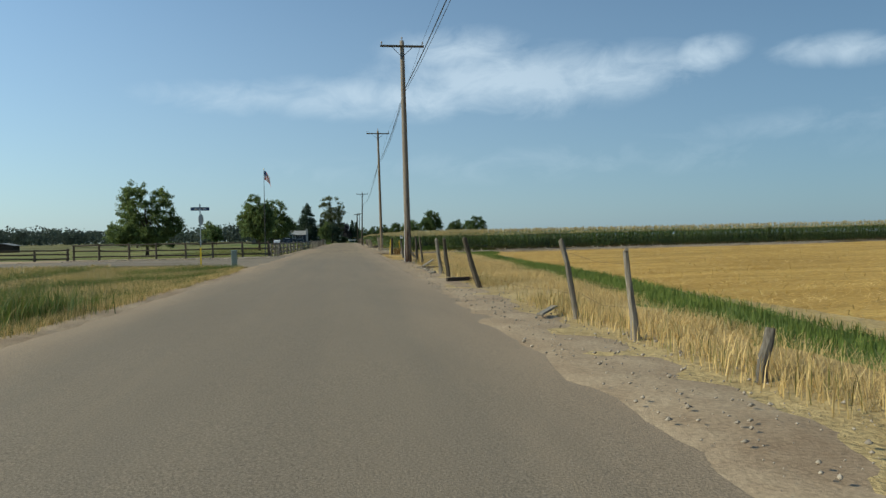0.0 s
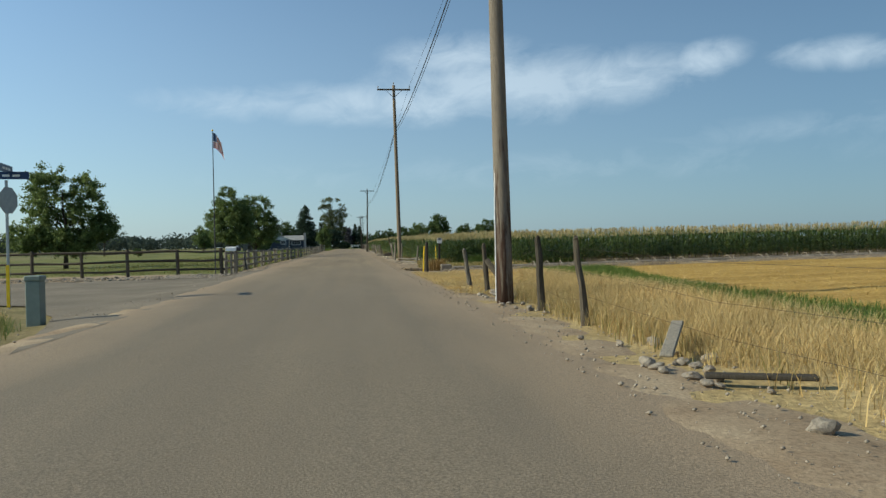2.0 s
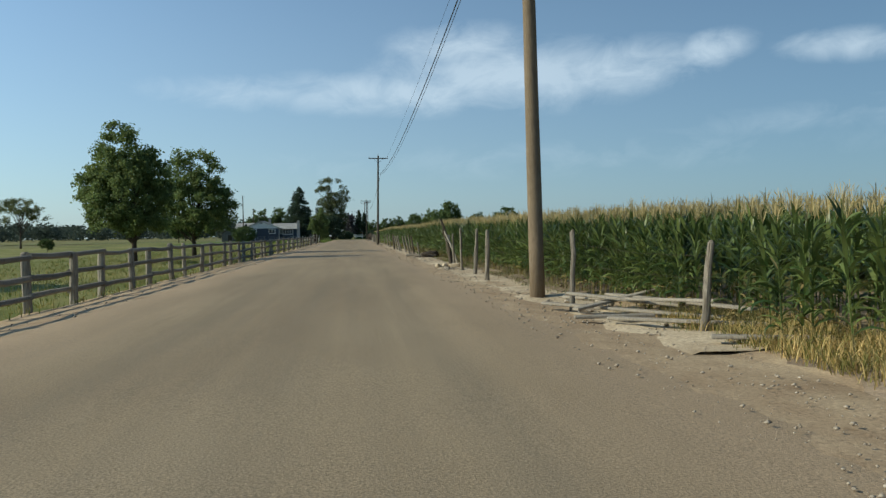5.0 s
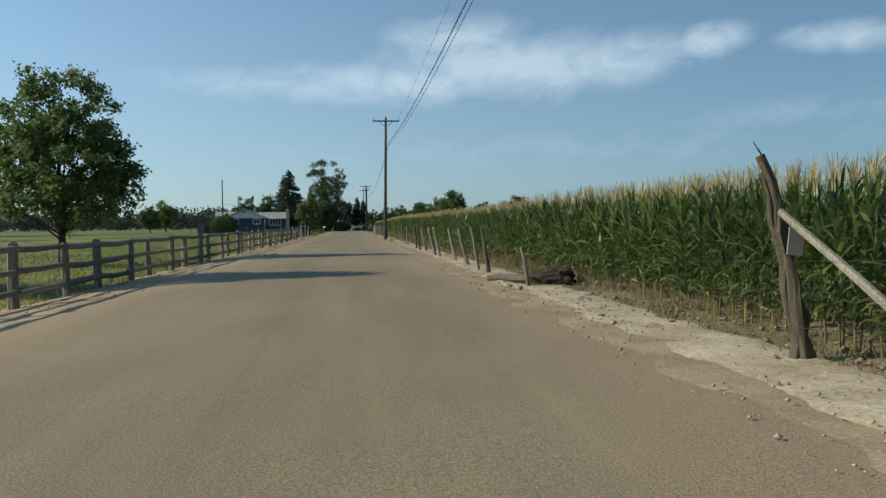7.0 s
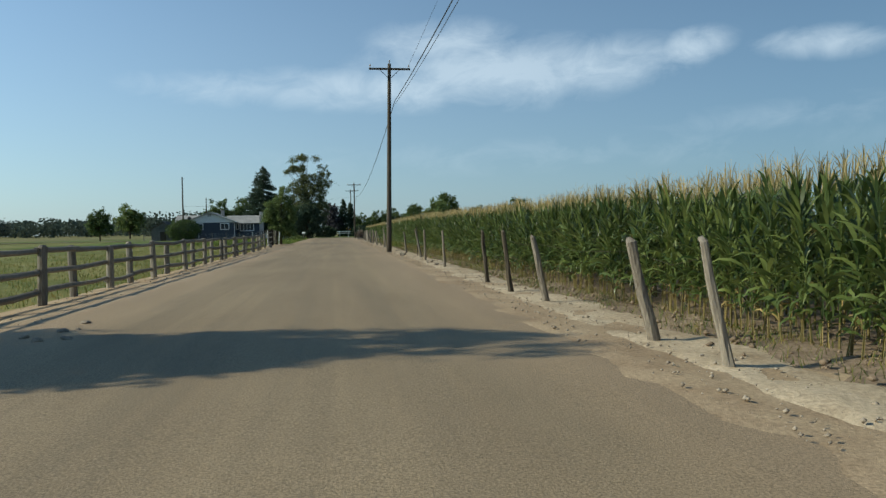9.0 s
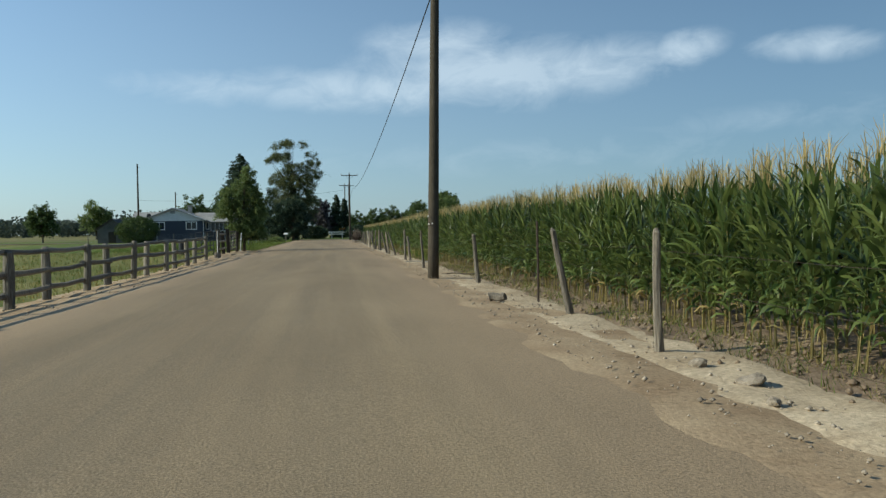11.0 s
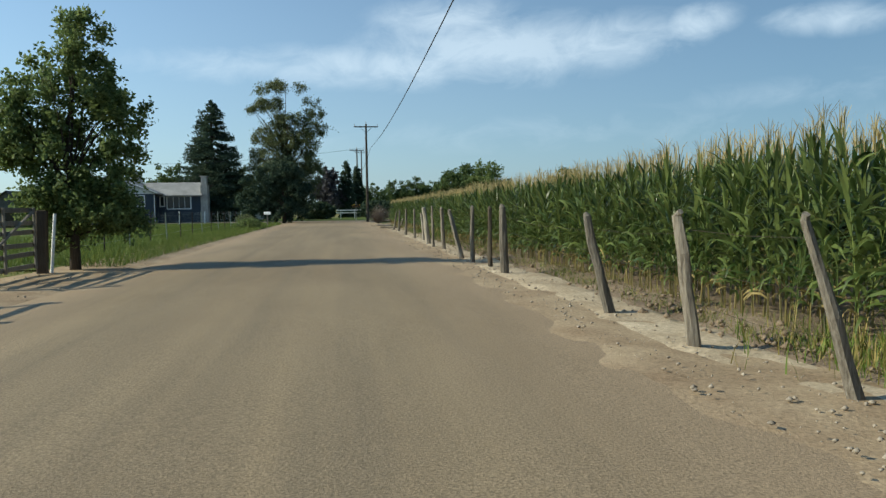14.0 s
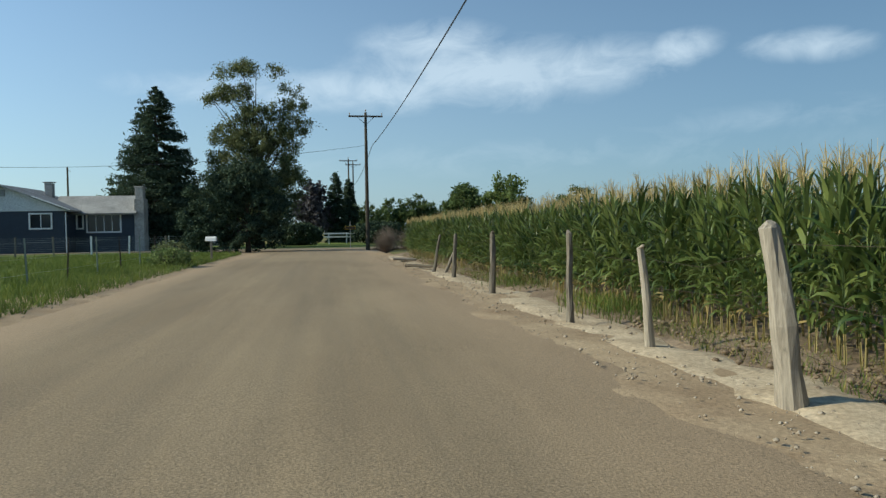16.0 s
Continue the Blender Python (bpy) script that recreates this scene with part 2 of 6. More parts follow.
M_POLE = wood_mat("weathered_pole_wood", (0.045, 0.038, 0.028), (0.155, 0.130, 0.098)).m
M_POLE_PEELED = peeled_mat().m
M_POLE_TAN = wood_mat("newer_pole_wood", (0.135, 0.102, 0.068), (0.30, 0.235, 0.162)).m
M_POST = wood_mat("grey_post_wood", (0.075, 0.062, 0.047), (0.35, 0.315, 0.26)).m
M_RAIL = wood_mat("grey_rail_wood", (0.10, 0.088, 0.068), (0.44, 0.40, 0.33)).m
M_HEAP = wood_mat("silvered_board_wood", (0.20, 0.175, 0.14), (0.50, 0.45, 0.37)).m
M_DARKWOOD = wood_mat("dark_stained_wood", (0.030, 0.024, 0.019), (0.10, 0.080, 0.060)).m
M_BARK = wood_mat("bark", (0.035, 0.027, 0.020), (0.13, 0.105, 0.080)).m
M_WIRE = plain("wire_metal", (0.06, 0.06, 0.065), 0.5, 0.6).m
M_RUST = plain("rusty_wire", (0.06, 0.045, 0.035), 0.8, 0.3).m
M_INSUL = plain("porcelain", (0.30, 0.26, 0.22), 0.3).m
M_GALV = plain("galvanised_steel", (0.34, 0.36, 0.36), 0.45, 0.7).m
M_YELLOW = plain("yellow_plastic", (0.80, 0.52, 0.02), 0.5).m
M_WHITE = plain("white_paint", (0.76, 0.76, 0.74), 0.5).m
M_BLACK = plain("black_paint", (0.02, 0.02, 0.022), 0.45).m
M_GREENBOX = plain("green_enamel", (0.19, 0.225, 0.19), 0.5).m
M_BLUE = plain("sign_blue", (0.025, 0.055, 0.13), 0.4).m
M_CONCRETE = speckled("concrete", (0.19, 0.155, 0.115), (0.36, 0.305, 0.235), 20, 1.2, 0.9, 0.4, 0.01).m
M_ROCK = speckled("stone", (0.21, 0.175, 0.135), (0.44, 0.38, 0.30), 16, 1.5, 0.9, 0.7, 0.02).m
M_NAVY = plain("navy_siding", (0.030, 0.042, 0.060), 0.6).m
M_SHINGLE = speckled("grey_shingles", (0.24, 0.24, 0.235), (0.38, 0.38, 0.365), 12, 0.8, 0.9, 0.5, 0.02).m
M_GABLE = speckled("pale_gable_boards", (0.58, 0.59, 0.59), (0.72, 0.73, 0.72), 10, 0.6, 0.8, 0.3, 0.01).m
M_SHEDWALL = speckled("weathered_shed_boards", (0.085, 0.082, 0.078), (0.17, 0.165, 0.155), 10, 0.6, 0.9, 0.4, 0.02).m
M_SHEDROOF = speckled("dark_shed_roof", (0.06, 0.058, 0.055), (0.13, 0.125, 0.118), 12, 0.8, 0.9, 0.5, 0.02).m
M_GREYWALL = speckled("grey_boards", (0.26, 0.26, 0.255), (0.40, 0.40, 0.385), 10, 0.6, 0.9, 0.4, 0.02).m
M_GLASS = plain("window_glass", (0.03, 0.035, 0.04), 0.08, 0.0, 0.05).m
M_TRIM = plain("white_trim", (0.72, 0.72, 0.70), 0.5).m
M_BRICKISH = speckled("chimney_masonry", (0.30, 0.28, 0.255), (0.50, 0.47, 0.43), 14, 1.5, 0.9, 0.5, 0.02).m

M_CORN = leaf_mat("corn_leaf", (0.034, 0.068, 0.017), (0.168, 0.216, 0.066), 0.34, 0.40, 0.5).m
M_CORN_DRY = leaf_mat("dry_corn_leaf", (0.20, 0.155, 0.065), (0.37, 0.295, 0.135), 0.25, 0.8, 0.2).m
M_STALK = leaf_mat("corn_stalk", (0.165, 0.145, 0.060), (0.335, 0.275, 0.125), 0.1, 0.6, 0.3).m
M_TASSEL = leaf_mat("corn_tassel", (0.34, 0.275, 0.130), (0.56, 0.455, 0.245), 0.35, 0.9, 0.1).m
M_DRYGRASS = leaf_mat("dry_grass", (0.44, 0.315, 0.135), (0.72, 0.55, 0.28), 0.3, 0.9, 0.1).m
M_STRAW = leaf_mat("straw", (0.47, 0.315, 0.095), (0.74, 0.54, 0.22), 0.2, 0.9, 0.1).m
M_GRASS = leaf_mat("green_grass", (0.052, 0.098, 0.018), (0.145, 0.20, 0.042), 0.3, 0.6, 0.25).m
M_LAWN = leaf_mat("lawn_blades", (0.080, 0.122, 0.027), (0.185, 0.228, 0.058), 0.32, 0.7, 0.15).m
M_MIXGRASS = leaf_mat("mixed_grass", (0.10, 0.12, 0.028), (0.34, 0.28, 0.11), 0.3, 0.75, 0.2).m
M_RUSSET = leaf_mat("russet_weed", (0.17, 0.095, 0.035), (0.31, 0.20, 0.085), 0.2, 0.9, 0.1).m
M_LEAF = leaf_mat("maple_leaf", (0.085, 0.128, 0.048), (0.225, 0.285, 0.108), 0.5, 0.6, 0.2).m
# dark_leaf, spruce_needle and plum_leaf are lightened: distance haze put into their colour
M_LEAF_DK = leaf_mat("dark_leaf", (0.050, 0.085, 0.036), (0.135, 0.180, 0.070), 0.3, 0.7, 0.1).m
M_LEAF_OL = leaf_mat("olive_leaf", (0.092, 0.116, 0.062), (0.215, 0.240, 0.125), 0.42, 0.7, 0.1).m
M_NEEDLE = leaf_mat("spruce_needle", (0.030, 0.052, 0.038), (0.085, 0.118, 0.080), 0.15, 0.85, 0.08).m
M_PURPLE = leaf_mat("plum_leaf", (0.045, 0.042, 0.052), (0.115, 0.105, 0.120), 0.22).m
# grey-blue shift stands for distance haze, painted into the woods' leaf colour
M_HAZYLEAF = leaf_mat("far_leaf_with_haze", (0.062, 0.084, 0.074), (0.085, 0.108, 0.092), 0.3, 0.95, 0.03).m
M_BRUSH = leaf_mat("dead_brush", (0.12, 0.085, 0.06), (0.26, 0.20, 0.15), 0.1, 0.9).m

# ---- building helpers ----
rng = np.random.default_rng(7)


def link(name, me, mats, parent=None, label=""):
    for m in mats if isinstance(mats, (list, tuple)) else [mats]:
        me.materials.append(m)
    ob = new(name, me)
    if parent is not None:
        ob.parent = parent
    if label:
        ob["label"] = label
    return ob


def part(name, bm, material, parent=None, label="", smooth=False):
    """One mesh object out of a bmesh, under a thing or a part."""
    me = bpy.data.meshes.new(name)
    bm.normal_update()
    bm.to_mesh(me)
    bm.free()
    if smooth:
        me.polygons.foreach_set("use_smooth", [True] * len(me.polygons))
    return link(name, me, material, parent, label)


def thing(name, label, category, at=(0, 0, 0), group="", kind=""):
    ob = new(name)
    ob.location = at
    ob.empty_display_size = 0.2
    return tagged(ob, label, category, group, kind)


def box(bm, lo, hi, m=None, bevel=0.0):
    lo, hi = Vector(lo), Vector(hi)
    mat = Matrix.Translation((lo + hi) / 2) @ Matrix.Diagonal((*(hi - lo), 1))
    r = bmesh.ops.create_cube(bm, size=1, matrix=mat)
    vs = r["verts"]
    if bevel:
        es = list({e for v in vs for e in v.link_edges})
        vs = list({v for f in bmesh.ops.bevel(bm, geom=es, offset=bevel, segments=1, affect="EDGES")["faces"] for v in f.verts} | {v for v in vs if v.is_valid})
    if m is not None:
        bmesh.ops.transform(bm, matrix=m, verts=[v for v in vs if v.is_valid])
    return vs


def tube(bm, pts, radii, sides=8, wob=0.0, cap=True):
    """Round bar through points, with a radius at each."""
    rings = []
    for i, p in enumerate(pts):
        p = Vector(p)
        d = Vector(pts[min(i + 1, len(pts) - 1)]) - Vector(pts[max(i - 1, 0)])
        d.normalize()
        a = d.orthogonal().normalized() if i == 0 else (rings_axis - d * rings_axis.dot(d)).normalized()
        rings_axis = a
        b = d.cross(a)
        r = radii[i] if isinstance(radii, (list, tuple)) else radii
        ring = []
        for k in range(sides):
            t = 2 * math.pi * k / sides
            rr = r * (1 + wob * random.uniform(-1, 1))
            ring.append(bm.verts.new(p + a * (rr * math.cos(t)) + b * (rr * math.sin(t))))
        rings.append(ring)
    for r0, r1 in zip(rings, rings[1:]):
        for k in range(sides):
            bm.faces.new((r0[k], r0[(k + 1) % sides], r1[(k + 1) % sides], r1[k]))
    if cap:
        bm.faces.new(rings[0][::-1])
        bm.faces.new(rings[-1])


def raw_mesh(name, verts, faces, index=None):
    """Mesh out of numpy arrays; faces of 3 or 4 corners, all alike."""
    me = bpy.data.meshes.new(name)
    n = faces.shape[1]
    me.vertices.add(len(verts))
    me.vertices.foreach_set("co", np.ascontiguousarray(verts, dtype=np.float32).ravel())
    me.loops.add(faces.size)
    me.loops.foreach_set("vertex_index", np.ascontiguousarray(faces, dtype=np.int32).ravel())
    me.polygons.add(len(faces))
    me.polygons.foreach_set("loop_start", np.arange(0, faces.size, n, dtype=np.int32))
    if index is not None:
        me.polygons.foreach_set("material_index", np.ascontiguousarray(index, dtype=np.int32))
    me.update(calc_edges=True)
    return me


def gz(x, y):
    """Height of the ground: level road, low pasture on the left, field rising to the right."""
    x, y = np.asarray(x, float), np.asarray(y, float)
    z = np.zeros(np.broadcast(x, y).shape)
    dip = 0.16 - 0.20 * np.clip((y - 182) / 8, 0, 1)
    z = z + np.where(x < -5.0, -dip * np.clip((-5.0 - x) / 1.8, 0, 1) - 0.0015 * np.clip(-7 - x, 0, 60), 0.0)
    z = z + np.where(x > 5.0, 0.0085 * np.clip(x - 5.0, 0, 120), 0.0)
    z = z - 0.06 * np.exp(-((x - 3.9) / 0.8) ** 2)
    z = z + 0.05 * np.clip((-9.0 - x) / 6, 0, 1) * np.clip((y - 225) / 25, 0, 1)
    return z


def sheet(name, mat, x0, x1, y0, y1, step, lift, rough=0.0, edge=0.0, kind="structure", label="", category="ground", bounds=None, seed=0, sink=0.10, ends=0.0):
    """A sheet of ground that follows gz; edge: how far its long sides wander."""
    nx, ny = max(2, int((x1 - x0) / step) + 1), max(2, int((y1 - y0) / step) + 1)
    u, v = np.meshgrid(np.linspace(0, 1, nx), np.linspace(0, 1, ny))
    yy = y0 + v * (y1 - y0)
    if bounds:
        lo, hi = bounds(yy)
    else:
        lo, hi = np.full_like(yy, x0), np.full_like(yy, x1)
    if edge:
        w = np.array([[noise.noise((0.0 + seed, a * 0.5, 3.1)) + 0.5 * noise.noise((5.0 + seed, a * 1.7, 1.0)) for a in yy[:, 0]],
                      [noise.noise((9.0 + seed, a * 0.5, 7.7)) + 0.5 * noise.noise((2.0 + seed, a * 1.7, 4.0)) for a in yy[:, 0]]])
        lo, hi = lo + edge * w[0][:, None], hi + edge * w[1][:, None]
    xx = lo + u * (hi - lo)
    zz = gz(xx, yy) + lift
    if rough:
        zz = zz + rough * np.array([[noise.noise((a * 0.9, b * 0.9, seed)) + 0.6 * noise.noise((a * 2.7, b * 2.7, seed)) for a, b in zip(ra, rb)] for ra, rb in zip(xx, yy)])
    if rough:
        zz = zz - sink * np.abs(2 * u - 1) ** 7 - ends * np.abs(2 * v - 1) ** 5      # the edges sink into what lies beside
    verts = np.stack([xx, yy, zz], -1).reshape(-1, 3)
    i = np.arange(nx * ny).reshape(ny, nx)
    faces = np.stack([i[:-1, :-1], i[:-1, 1:], i[1:, 1:], i[1:, :-1]], -1).reshape(-1, 4)
    ob = link(name, raw_mesh(name, verts, faces), mat)
    ob.data.polygons.foreach_set("use_smooth", [True] * len(ob.data.polygons))
    return tagged(ob, label, category, kind=kind)


# ---- ground and roads ----
def land():
    """One sheet out to the horizon, fine near the road and coarse far off."""
    xs = np.concatenate([[-2600, -1200, -600, -300, -150, -90], np.arange(-60, -8, 4), np.arange(-8, 12, 0.5), np.arange(12, 62, 4), [90, 150, 300, 600, 1200, 2600]])
    ys = np.concatenate([[-1500, -600, -200, -80], np.arange(-40, 360, 4), [380, 450, 600, 900, 1500, 3000]])
    xx, yy = np.meshgrid(xs, ys)
    verts = np.stack([xx, yy, gz(xx, yy) - 0.13], -1).reshape(-1, 3)
    i = np.arange(xx.size).reshape(xx.shape)
    faces = np.stack([i[:-1, :-1], i[:-1, 1:], i[1:, 1:], i[1:, :-1]], -1).reshape(-1, 4)
    return tagged(link("ground", raw_mesh("ground", verts, faces), M_LAND), "flat dry farmland reaching to the horizon", "ground", kind="structure")


def road_sides(y):
    left = np.interp(y, [-60, 0, 30, 50, 75, 100, 150, 200, 225, 262], [-4.5, -4.5, -4.6, -5.2, -5.2, -5.1, -5.2, -4.7, -4.9, -5.2])
    right = np.interp(y, [-60, 0, 20, 40, 60, 120, 200, 262], [2.3, 2.3, 2.7, 3.0, 3.1, 2.8, 2.9, 3.0])
    return left, right


STRIP_Y = [-20, 8, 13, 24, 45, 52, 57, 66]
STRIP_A = [5.3, 5.4, 5.8, 6.8, 7.8, 7.7, 7.8, 8.2]
STRIP_B = [6.3, 6.6, 7.3, 8.6, 9.6, 10.5, 11.8, 12.6]
land()
sheet("pasture_ground", M_PASTURE, -60, -6.6, 72, 258, 2.0, -0.030, 0.03, label="sunlit green and tan pasture behind a rail fence")
sheet("verge_left", M_WEEDY, -30, -4.2, -20, 52, 0.8, -0.026, 0.04, label="weedy roadside verge of green and dry grass",
      bounds=lambda y: (np.full_like(y, -32.0), np.full_like(y, -4.2)))
sheet("shoulder_left", M_GRAVEL, -7.3, -4.4, 60, 262, 0.5, -0.020, 0.03, edge=0.18, seed=3, label="dusty gravel shoulder under the rail fence")
sheet("verge_edge", M_GRAVEL, -5.6, -4.2, -20, 44, 0.4, -0.006, 0.03, edge=0.2, seed=30, label="pale dusty strip between road and weeds",
      bounds=lambda y: (np.full_like(y, -5.35), np.full_like(y, -4.1)))
sheet("corn_edge_soil", M_SOIL, 8.4, 130, 64.8, 80, 0.9, 0.0, 0.05, edge=0.1, seed=41, sink=0.02, label="bare brown soil under the corn behind the ditch")
sheet("hayfield_ground", M_STUBBLE, 8.0, 110, -20, 64.4, 1.2, -0.014, 0.05, sink=0.04, label="golden cut hay field with strewn straw")
sheet("grass_strip_ground", M_GREEN, 5.4, 9.2, -20, 66, 0.5, 0.006, 0.03, edge=0.3, seed=5, label="narrow strip of green grass beside the hay field",
      bounds=lambda y: (np.interp(y, STRIP_Y, STRIP_A) - 0.2, np.interp(y, STRIP_Y, STRIP_B) + 0.2), sink=0.03)
sheet("dry_verge_ground", M_DRYTURF, 2.6, 8.2, -20, 62, 0.4, -0.016, 0.02, edge=0.15, seed=6, sink=0.03, label="dry straw-coloured verge along the wire fence")
sheet("shoulder_right", M_GRAVEL, 2.0, 4.2, -20, 262, 0.4, -0.010, 0.035, edge=0.16, seed=8, label="stony gravel shoulder at the road edge",
      bounds=lambda y: (np.full_like(y, 1.9), np.interp(y, [-20, 50, 60, 75, 262], [3.9, 4.0, 4.6, 4.6, 4.2])), sink=0.05)
sheet("sand_bank", M_SAND, 3.4, 4.9, 76, 246, 0.3, 0.010, 0.06, edge=0.25, seed=9, sink=0.07, label="pale sandy bank between fence posts and corn",
      bounds=lambda y: (np.interp(y, [76, 90, 120, 180, 246], [3.5, 3.0, 3.1, 3.25, 3.3]), np.interp(y, [76, 90, 120, 160, 246], [4.9, 4.75, 4.6, 4.45, 4.3])))
sheet("corn_soil", M_SOIL, 4.0, 9.0, 66, 250, 0.3, 0.004, 0.07, edge=0.15, seed=10, label="bare brown field soil at the corn edge")
sheet("field_entrance", M_DRYTURF, 2.7, 11.0, 46.5, 58.5, 0.5, 0.004, 0.04, edge=0.35, seed=13, sink=0.06, label="flattened golden straw over the field entrance")
sheet("junction_soil", M_GRAVEL, 3.4, 12.0, 58, 82, 0.5, -0.006, 0.06, edge=0.3, seed=12, label="trampled dirt field entrance scattered with straw")
road = sheet("road", M_ROAD, -5.2, 3.0, -60, 264, 0.4, 0.022, 0.008, edge=0.12, seed=1, bounds=road_sides, sink=0.05, label="tan chip-sealed country road with sandy edges", category="road")


def side_road():
    """Paved lane that leaves to the left, its mouth flared."""
    n, k = 60, 14
    x = np.linspace(-70, -4.4, n)
    near = np.interp(x, [-70, -14, -9, -6.2, -4.4], [50, 50.5, 48.5, 43.5, 37.0])
    far = np.interp(x, [-70, -16, -9, -6.4, -4.4], [63, 63.5, 65.5, 68.5, 74.0])
    v = np.linspace(0, 1, k)[:, None]
    yy = near[None] + v * (far - near)[None]
    xx = np.broadcast_to(x[None], yy.shape)
    verts = np.stack([xx, yy, gz(xx, yy) + 0.004], -1).reshape(-1, 3)
    i = np.arange(n * k).reshape(k, n)
    faces = np.stack([i[:-1, :-1], i[:-1, 1:], i[1:, 1:], i[1:, :-1]], -1).reshape(-1, 4)
    return tagged(link("side_road", raw_mesh("side_road", verts, faces), M_SIDE), "grey asphalt side lane with a flared mouth", "road", kind="structure")


side_road()
sheet("gravel_apron", M_GRAVEL, -40, -6.4, 63.0, 71.5, 0.6, -0.012, 0.06, edge=0.3, seed=15, label="stony gravel apron below the rail fence")
sheet("cross_road", M_SIDE, -120, 120, 262, 269, 3.0, 0.006, label="paved cross road at the end of the lane", category="road")
sheet("far_lawn", M_GREEN, -120, 120, 269, 300, 3.0, -0.01, 0.03, label="green lawn beyond the cross road")
sheet("garden_lawn", M_GREEN, -40, -5.6, 201, 262, 1.2, -0.010, 0.05, edge=0.25, seed=16, label="lush green grass before the house")

# ---- grass, straw and weeds ----
def blades(name, mats, label, xy, height, width, lean=0.35, category="grass", flat=False, share=0.5, per=3, plain_blade=False):
    """Tufts of blades as one mesh: each blade a bent, tapering strip."""
    n = len(xy)
    pos = np.repeat(xy, per, 0) + rng.normal(0, 0.06, (n * per, 2))
    N = len(pos)
    h = np.repeat(np.broadcast_to(height, n), per) * rng.uniform(0.55, 1.25, N)
    a = rng.uniform(0, 2 * np.pi, N)
    d = np.stack([np.cos(a), np.sin(a)], 1)
    side = np.stack([-d[:, 1], d[:, 0]], 1) * (width * rng.uniform(0.6, 1.4, N))[:, None]
    z0 = gz(pos[:, 0], pos[:, 1]) - 0.02
    if flat:
        ln = h[:, None] * d
        z = z0 + 0.03 + rng.uniform(0, 0.06, N)
        z2 = z0 + 0.02 + rng.uniform(0, 0.12, N)
        v = np.stack([np.c_[pos - side, z], np.c_[pos + side, z], np.c_[pos + ln + side, z2], np.c_[pos + ln - side, z2]], 1)
        faces = np.arange(N * 4).reshape(N, 4)
    else:
        off = d * (lean * h * rng.uniform(0.2, 1.2, N))[:, None]
        mid, tip = pos + off * 0.35, pos + off
    if plain_blade and not flat:
        v = np.stack([np.c_[pos - side, z0], np.c_[pos + side, z0], np.c_[tip + side * 0.25, z0 + h], np.c_[tip - side * 0.25, z0 + h]], 1)
        faces = np.arange(N * 4).reshape(N, 4)
    elif not flat:
        v = np.stack([np.c_[pos - side, z0], np.c_[pos + side, z0], np.c_[mid + side * 0.8, z0 + h * 0.6], np.c_[mid - side * 0.8, z0 + h * 0.6],
                      np.c_[tip + side * 0.12, z0 + h], np.c_[tip - side * 0.12, z0 + h]], 1)
        b = np.arange(N)[:, None] * 6
        faces = np.stack([b + np.array([0, 1, 2, 3]), b + np.array([3, 2, 4, 5])], 1).reshape(-1, 4)
    idx = (rng.random(N) < share).astype(int)
    idx = idx if flat or plain_blade else np.repeat(idx, 2)
    return tagged(link(name, raw_mesh(name, v.reshape(-1, 3), faces, idx), mats), label, category, kind="stuff")


def scatter(n, x0, x1, y0, y1, clump=0.0, power=1.0):
    """Random places; clump > 0 keeps them to patches."""
    p = np.c_[x0 + (x1 - x0) * rng.random(n * 3) ** power, rng.uniform(y0, y1, n * 3)]
    if clump:
        w = np.array([noise.noise((a * 0.35, b * 0.35, 2.0)) for a, b in p])
        p = p[w > rng.uniform(-0.6, 0.4, len(p)) * clump]
    return p[:n]


p = scatter(38000, 4.1, 7.9, -4, 56, 1.0)
p = p[p[:, 0] < np.interp(p[:, 1], STRIP_Y, STRIP_A) + 0.1]
p = p[~((p[:, 1] > 45.5) & (p[:, 0] < np.interp(p[:, 1], [45.5, 50, 56], [4.4, 5.6, 7.0])))]
blades("dry_grass", [M_DRYGRASS, M_DRYTURF], "bleached straw-coloured grass along the wire fence", p, np.interp(p[:, 1], [0, 24, 34, 45], [0.14, 0.17, 0.26, 0.30]), 0.0036, 1.2, share=0.3, plain_blade=True)
p = scatter(1600, 3.8, 4.6, -2, 45, 1.0)
blades("dry_tufts", [M_DRYGRASS, M_MIXGRASS], "sparse dry tufts at the foot of the fence posts", p, 0.28, 0.005, 0.5, share=0.25)
p = scatter(40000, 5.2, 12.6, -2, 61.2, 0.0)
p = p[(p[:, 0] < np.interp(p[:, 1], STRIP_Y, STRIP_B)) & (p[:, 0] > np.interp(p[:, 1], STRIP_Y, STRIP_A))]
blades("grass_strip", [M_LAWN, M_GRASS], "strip of short lush green grass", p, 0.15, 0.008, 0.5, share=0.15, plain_blade=True)
p = scatter(24000, 6.3, 60, 2, 62, 0.0, 2.2)
p = p[p[:, 0] > np.interp(p[:, 1], STRIP_Y, STRIP_B) - 0.15]
blades("strewn_straw", [M_STRAW, M_DRYGRASS], "loose golden straw strewn over the cut field", p, 0.26, 0.0050, flat=True, category="straw", share=0.35)
p = scatter(17000, 2.8, 8.4, 46, 60.5, 0.0)
blades("entrance_straw", [M_STRAW, M_DRYGRASS], "yellow straw lying on the field entrance", p, 0.15, 0.0027, flat=True, category="straw", share=0.7)
p = scatter(31000, -17, -5.0, 0, 46, 0.0, 0.7)
p = p[p[:, 1] < np.interp(p[:, 0], [-16, -9, -6, -4.6], [49, 47, 41, 36])]
w = np.array([noise.noise((a * 0.22, b * 0.22, 6.0)) for a, b in p])
